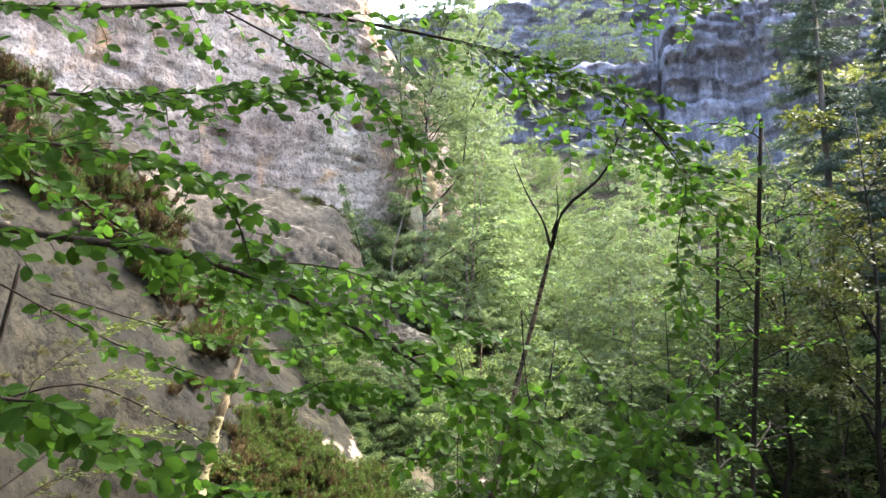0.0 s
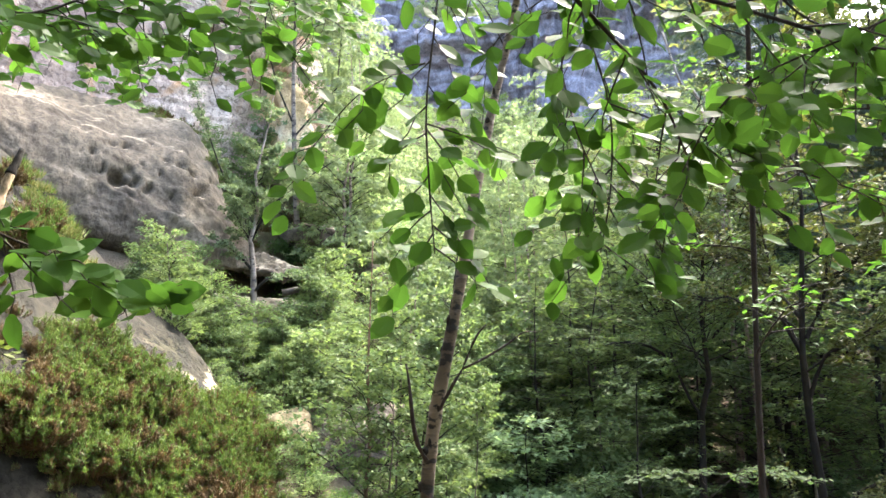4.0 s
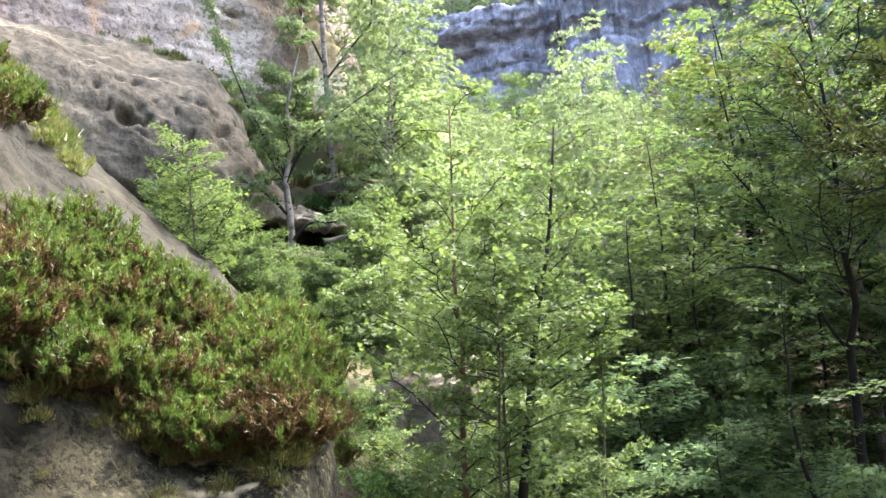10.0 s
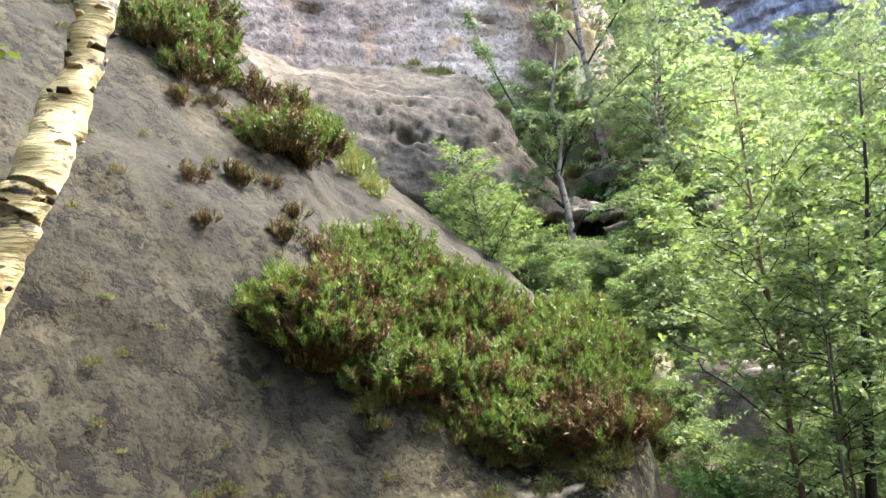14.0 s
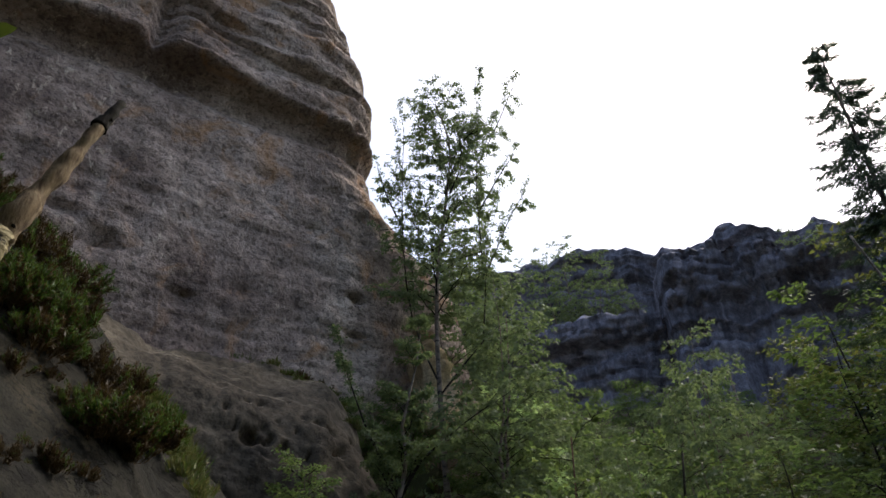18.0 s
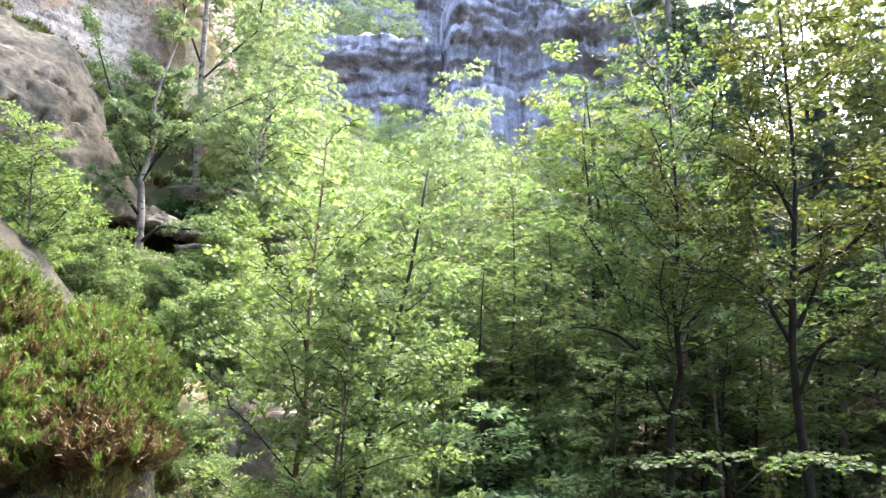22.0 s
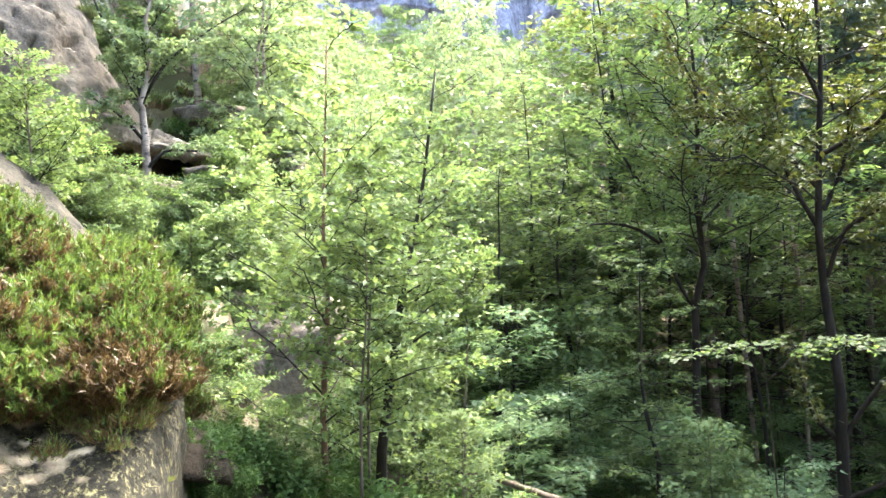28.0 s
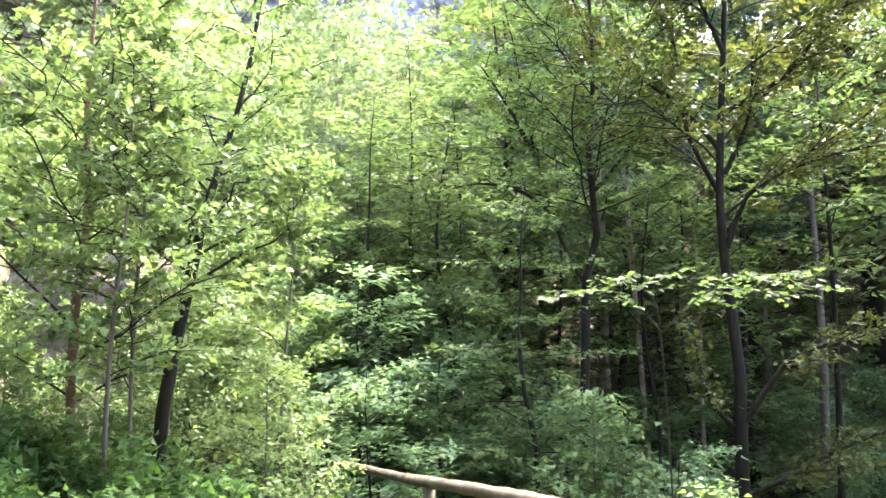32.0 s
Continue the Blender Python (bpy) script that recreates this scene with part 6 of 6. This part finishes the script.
def beech_boughs():
    """Boughs of a beech beside the path, with twigs and leaves that can be told apart."""
    rng = np.random.default_rng(101)
    x0, y0 = -3.6, 1.6
    base = np.array([x0, y0, gz(x0, y0) - 0.1])
    top = thing("overhanging_beech", base, "beech with long boughs hanging over the path", "tree")
    h = Heap()
    tube(h, bend(rel([base, (-3.6, 1.65, 4.5), (-3.5, 1.8, 6.4), (-3.3, 2.0, 9.5)], base), 20), np.linspace(.20, .08, 20), 14, 0, 0.08, 5)
    part("trunk", h.mesh("trunk", GREY_BARK), top)
    root_lo, root_hi, root_top = (-3.55, 1.7, 4.6), (-3.5, 1.8, 5.9), (-3.42, 1.9, 7.2)
    boughs = [
        ([root_lo, (-2.5, 2.7, 4.95), (-1.72, 3.5, 4.95), (-1.35, 4.03, 4.94), (-.9, 4.59, 4.78), (-.24, 4.92, 4.43), (.07, 5.02, 4.23), (.37, 5.25, 4.03)], .034, .012, 0.35),
        ([(.37, 5.25, 4.03), (.77, 5.25, 3.98), (1.23, 5.1, 3.77), (1.6, 4.95, 3.55)], .011, .004, 0.6),
        ([(.37, 5.25, 4.03), (.71, 5.4, 3.79), (.86, 5.5, 3.6)], .009, .004, 0.45),
        ([root_lo, (-2.8, 2.6, 5.2), (-2.09, 3.18, 5.37), (-1.81, 3.57, 5.42), (-1.53, 3.91, 5.45), (-1.21, 4.13, 5.26), (-1.08, 4.27, 4.9)], .022, .006, 0.45),
        ([root_hi, (-2.38, 3.58, 5.79), (-1.83, 4.22, 5.94), (-1.22, 4.64, 6.14), (-.79, 4.94, 6.36)], .022, .005, 0.5),
        ([root_hi, (-2.5, 3.74, 6.27), (-1.29, 4.83, 6.8), (.24, 5.29, 6.72), (.74, 5.35, 6.57), (1.39, 5.43, 6.31), (1.95, 5.46, 5.6)], .028, .007, 0.55),
        ([(-1.51, 4.66, 6.72), (-.72, 4.95, 6.36), (-.37, 5.09, 6.08), (-.18, 5.2, 5.79)], .012, .004, 0.45),
        ([root_lo, (-2.6, 2.1, 4.3), (-1.58, 2.55, 4.26), (-1.48, 2.95, 4.18), (-1.2, 3.4, 3.99)], .016, .004, 0.35),
        ([(.55, 5.3, 4.75), (.62, 5.69, 4.25), (.69, 5.66, 3.82), (.68, 5.66, 3.54), (.64, 5.68, 3.33)], .007, .003, 0.3),
        ([(.69, 5.66, 3.81), (1.01, 5.61, 3.68), (1.37, 5.48, 3.5), (1.6, 5.4, 3.4)], .005, .003, 0.4),
        ([(.1, 5.15, 4.5), (.16, 5.72, 4.2), (.11, 5.72, 3.82), (.11, 5.72, 3.55), (.12, 5.72, 3.34)], .006, .003, 0.28),
        ([(.95, 5.4, 4.5), (1.26, 5.56, 4.16), (1.45, 5.55, 4.02), (1.61, 5.54, 3.87), (1.9, 5.5, 3.7)], .007, .003, 0.45),
        ([(1.39, 5.43, 6.31), (1.75, 5.32, 5.78), (1.71, 5.44, 5.17), (1.8, 5.5, 4.7)], .008, .003, 0.4),
        ([(-1.2, 4.4, 5.0), (-.6, 5.2, 5.0), (-.1, 5.8, 4.75), (.2, 6.0, 4.6)], .010, .003, 0.5),
        ([(.24, 5.29, 6.72), (.8, 5.9, 6.5), (1.7, 6.2, 6.1), (2.4, 6.2, 5.5)], .011, .003, 0.6),
        ([(.11, 5.72, 3.95), (-.1, 5.75, 3.85), (-.3, 5.8, 3.62)], .004, .002, 0.25),
        ([(.11, 5.72, 3.75), (.3, 5.75, 3.7), (.5, 5.7, 3.6)], .004, .002, 0.25),
        ([(.62, 5.69, 4.25), (.4, 5.75, 4.1), (.3, 5.8, 3.95)], .004, .002, 0.28),
        ([(1.26, 5.56, 4.16), (1.2, 5.6, 3.9), (1.1, 5.6, 3.7)], .004, .002, 0.35),
        ([(1.5, 5.5, 4.4), (1.8, 5.4, 4.1), (2.1, 5.3, 3.8)], .005, .002, 0.45),
        ([root_top, (-2.3, 3.2, 7.4), (-1.0, 4.5, 7.7), (.6, 5.3, 7.7), (2.0, 5.7, 7.2)], .030, .006, 0.6),
        ([root_hi, (-2.6, 4.2, 5.6), (-2.2, 6.0, 5.2), (-1.99, 7.3, 4.95), (-1.6, 7.9, 4.95), (-1.0, 8.2, 5.05)], .022, .004, 0.55),
        ([(-2.2, 6.0, 5.2), (-1.5, 7.0, 5.3), (-.8, 7.8, 5.25), (-.1, 8.2, 5.25)], .012, .003, 0.5),
        ([root_lo, (-2.5, 3.9, 4.2), (-1.69, 4.86, 3.72), (-1.1, 5.35, 3.42), (-.74, 5.6, 3.23)], .014, .003, 0.26),
        ([(-2.9, 3.4, 5.2), (-2.2, 5.2, 4.5), (-1.28, 5.85, 4.15), (-.89, 5.98, 4.25), (-.38, 6.05, 4.16)], .012, .003, 0.28),
        ([(-2.4, 4.6, 4.8), (-1.5, 5.75, 4.5), (-.8, 6.0, 4.55), (-.2, 6.2, 4.5)], .009, .003, 0.3),
        ([(1.9, 5.2, 4.5), (1.5, 5.1, 4.0), (1.14, 5.05, 3.82), (.86, 5.23, 3.7), (.7, 5.32, 3.44)], .007, .003, 0.32),
        ([(2.2, 5.3, 4.6), (1.7, 5.5, 4.1), (1.4, 5.6, 3.9), (1.2, 5.7, 3.7)], .006, .003, 0.36),
        ([(.9, 5.35, 4.4), (.53, 5.5, 4.0), (.5, 5.5, 3.74), (.6, 5.5, 3.45)], .005, .003, 0.3),
    ]
    mass, near = Heap(), []
    limb = Heap()
    for pts, ra, rb, reach in boughs:
        n = 22
        line = bend(rel(pts, base), n)
        tube(limb, line, 0.7 * np.linspace(ra, rb, n), 8, 0, 0.15, 3)
        total = float(np.linalg.norm(np.diff(line, axis=0), axis=1).sum())
        d0 = unit(line[-1] - line[0])
        twigs = max(5, int(total / 0.09))
        for k in range(twigs):
            t = np.clip(0.14 + 0.88 * (k + rng.uniform(0, 1)) / twigs, 0, 1) if total > 1.5 else np.clip((k + rng.uniform(0, 1)) / twigs, 0, 1)
            i = t * (n - 1)
            q = line[int(i)] + (line[min(n - 1, int(i) + 1)] - line[int(i)]) * (i - int(i))
            side = unit(np.cross(d0, [0, 0, 1.0]) + 1e-3)
            way = unit(0.7 * d0 + (1 if k % 2 else -1) * rng.uniform(0.5, 1.2) * side + [0, 0, rng.uniform(-0.75, 0.25)])
            ln = reach * rng.uniform(0.45, 1.1)
            s = np.linspace(0, 1, 5)[:, None]
            sub = q + ln * (s * way - 0.18 * s**2 * [0, 0, 1]) + 0.02 * rng.normal(size=(5, 3)) * s
            tube(limb, sub, np.linspace(min(rb, .0035), .0012, 5), 4)
            m = max(3, int(ln / 0.040))
            for j in range(m):
                tj = (j + 0.6) / m
                p = np.array([np.interp(tj, np.linspace(0, 1, 5), sub[:, c]) for c in range(3)])
                lw = unit(way + (0.9 if j % 2 else -0.9) * unit(np.cross(way, [0, 0, 1.0]) + 1e-3) + [0, 0, rng.uniform(-0.5, 0.1)])
                nr = unit(np.array([0.1, -0.75, 0.65]) + 0.45 * rng.normal(size=3))
                size = rng.uniform(0.065, 0.105)
                world_p = p + base
                if world_p[1] > 5.45 and world_p[2] < 4.25 and len(near) < 240:
                    near.append((p, lw, nr, size))
                else:
                    broad_leaf(mass, p, lw, nr, size)
    part("branchwork", limb.mesh("branchwork", TWIG_BARK), top, kind="stuff")
    part("foliage", mass.mesh("foliage", BEECH_LEAF, smooth=False), top, kind="stuff")
    blade = Heap()
    broad_leaf(blade, np.zeros(3), np.array([1.0, 0, 0]), np.array([0, 0, 1.0]), 1.0)
    me = blade.mesh("leaf", BEECH_LEAF, smooth=False)
    for p, lw, nr, size in near:
        lw = unit(lw - nr * (lw @ nr))
        sd = np.cross(nr, lw)
        ob = part("leaf", me, top)
        ob.matrix_local = Matrix(((lw[0] * size, sd[0] * size, nr[0] * size, p[0]), (lw[1] * size, sd[1] * size, nr[1] * size, p[1]), (lw[2] * size, sd[2] * size, nr[2] * size, p[2]), (0, 0, 0, 1)))


beech_boughs()


def side_beech(name, label, base, trunk, boughs, seed, leaf_mat, size=(0.05, 0.08), gap=0.036, wood=TWIG_BARK, thick=0.05):
    """A small beech at the path's edge with drawn boughs and single leaves."""
    rng = np.random.default_rng(seed)
    base = np.array(base)
    top = thing(name, base, label, "tree")
    h = Heap()
    tube(h, bend(rel(trunk, base), 20), np.linspace(thick, .45 * thick, 20), 10, 0, 0.1, 5)
    part("trunk", h.mesh("trunk", wood), top)
    limb, mass = Heap(), Heap()
    for pts, ra, reach in boughs:
        line = bend(rel(pts, base), 16)
        tube(limb, line, np.linspace(ra, .003, 16), 6, 0, 0.12, 3)
        total = float(np.linalg.norm(np.diff(line, axis=0), axis=1).sum())
        d0 = unit(line[-1] - line[0])
        twigs = max(4, int(total / 0.12))
        for k in range(twigs):
            i = np.clip(0.25 + 0.75 * (k + rng.uniform(0, 1)) / twigs, 0, 0.999) * 15
            q = line[int(i)] + (line[int(i) + 1] - line[int(i)]) * (i - int(i))
            side = unit(np.cross(d0, [0, 0, 1.0]) + 1e-3)
            way = unit(0.8 * d0 + (1 if k % 2 else -1) * rng.uniform(0.5, 1.1) * side + [0, 0, rng.uniform(-0.35, 0.2)])
            ln = reach * rng.uniform(0.5, 1.1)
            s = np.linspace(0, 1, 5)[:, None]
            sub = q + ln * (s * way - 0.12 * s**2 * [0, 0, 1])
            tube(limb, sub, np.linspace(.003, .0012, 5), 4)
            m = max(3, int(ln / gap))
            for j in range(m):
                p = np.array([np.interp((j + .6) / m, np.linspace(0, 1, 5), sub[:, c]) for c in range(3)])
                lw = unit(way + (0.9 if j % 2 else -0.9) * unit(np.cross(way, [0, 0, 1.0]) + 1e-3) + [0, 0, rng.uniform(-0.4, 0.1)])
                broad_leaf(mass, p, lw, unit(np.array([0, 0, 1.0]) + 0.3 * rng.normal(size=3)), rng.uniform(*size))
    part("branchwork", limb.mesh("branchwork", wood), top, kind="stuff")
    part("foliage", mass.mesh("foliage", leaf_mat, smooth=False), top, kind="stuff")
    return top


sb = (-4.7, 7.3, gz(-4.7, 7.3) - 0.1)
side_beech("slope_beech", "young beech with level sprays in front of the slab", sb, [sb, (-4.65, 7.35, 2.6), (-4.5, 7.5, 4.0), (-4.3, 7.6, 5.4)],
           [([(-4.62, 7.4, 2.9), (-4.1, 8.2, 3.5), (-3.88, 8.66, 3.65), (-3.6, 9.1, 3.58), (-3.43, 9.41, 3.5)], .012, .5), ([(-4.55, 7.45, 3.4), (-3.95, 8.3, 4.1), (-3.8, 8.95, 4.3), (-3.6, 9.5, 4.1)], .011, .5),
            ([(-4.5, 7.5, 3.8), (-3.9, 8.2, 4.6), (-3.6, 8.9, 4.9)], .010, .5), ([(-4.62, 7.4, 2.7), (-4.1, 8.3, 3.2), (-3.9, 8.9, 3.2)], .009, .4), ([(-4.5, 7.5, 4.0), (-3.6, 7.6, 4.2), (-2.9, 7.8, 3.9), (-2.4, 7.85, 3.6), (-2.05, 7.85, 3.25), (-1.9, 7.85, 3.1)], .014, .16)],
           111, SPRAY_LEAF, (0.045, 0.07), 0.028)
def nearer(points):
    return [(-.85 + .96 * (x + .85), 7.1 + .96 * (y - 7.1), 1.55 + .96 * (z - 1.55)) for x, y, z in points]


lb = nearer([(6.6, 15.9, 0)])[0]
lb = (lb[0], lb[1], gz(lb[0], lb[1]) - 0.1)
side_beech("valley_beech", "young beech with one long level spray of pale leaves", lb, [lb] + nearer([(6.6, 15.9, -1.5), (6.58, 15.93, .2), (6.55, 15.95, .65)]),
           [(nearer(line), r, reach) for line, r, reach in
            [([(6.58, 15.92, .3), (6.0, 15.9, .72), (5.33, 16.15, .68)], .006, .45), ([(6.58, 15.92, .3), (7.1, 15.4, .8), (7.86, 14.7, .68)], .006, .45), ([(6.55, 15.95, .5), (6.3, 15.6, .85), (6.4, 15.2, .85)], .005, .4),
             ([(6.6, 15.9, .3), (7.3, 15.8, .75), (8.1, 15.5, .6)], .005, .4), ([(6.58, 15.92, .5), (6.1, 15.7, .82), (5.6, 15.6, .8)], .005, .42), ([(6.58, 15.92, .5), (6.9, 15.3, .85), (7.3, 14.7, .82)], .005, .42)]],
           112, CANOPY_LEAF, (0.065, 0.10), 0.04, thick=0.012)


def leaf_litter():
    """Fallen leaves over the soil along the way."""
    rng = np.random.default_rng(131)
    x, y = rng.normal(0.4, 2.6, 9000), rng.uniform(-4, 17, 9000)
    h = Heap()
    leaves(h, np.stack([x, y, ground_z(x, y) + 0.012], 1), rng, 0.07, 3.0, 0.6, 0.0, blade=False)
    tagged(new("leaf_litter", h.mesh("leaf_litter", LITTER, smooth=False)), "dry brown beech leaves lying on the soil", "leaf litter", kind="stuff")


leaf_litter()
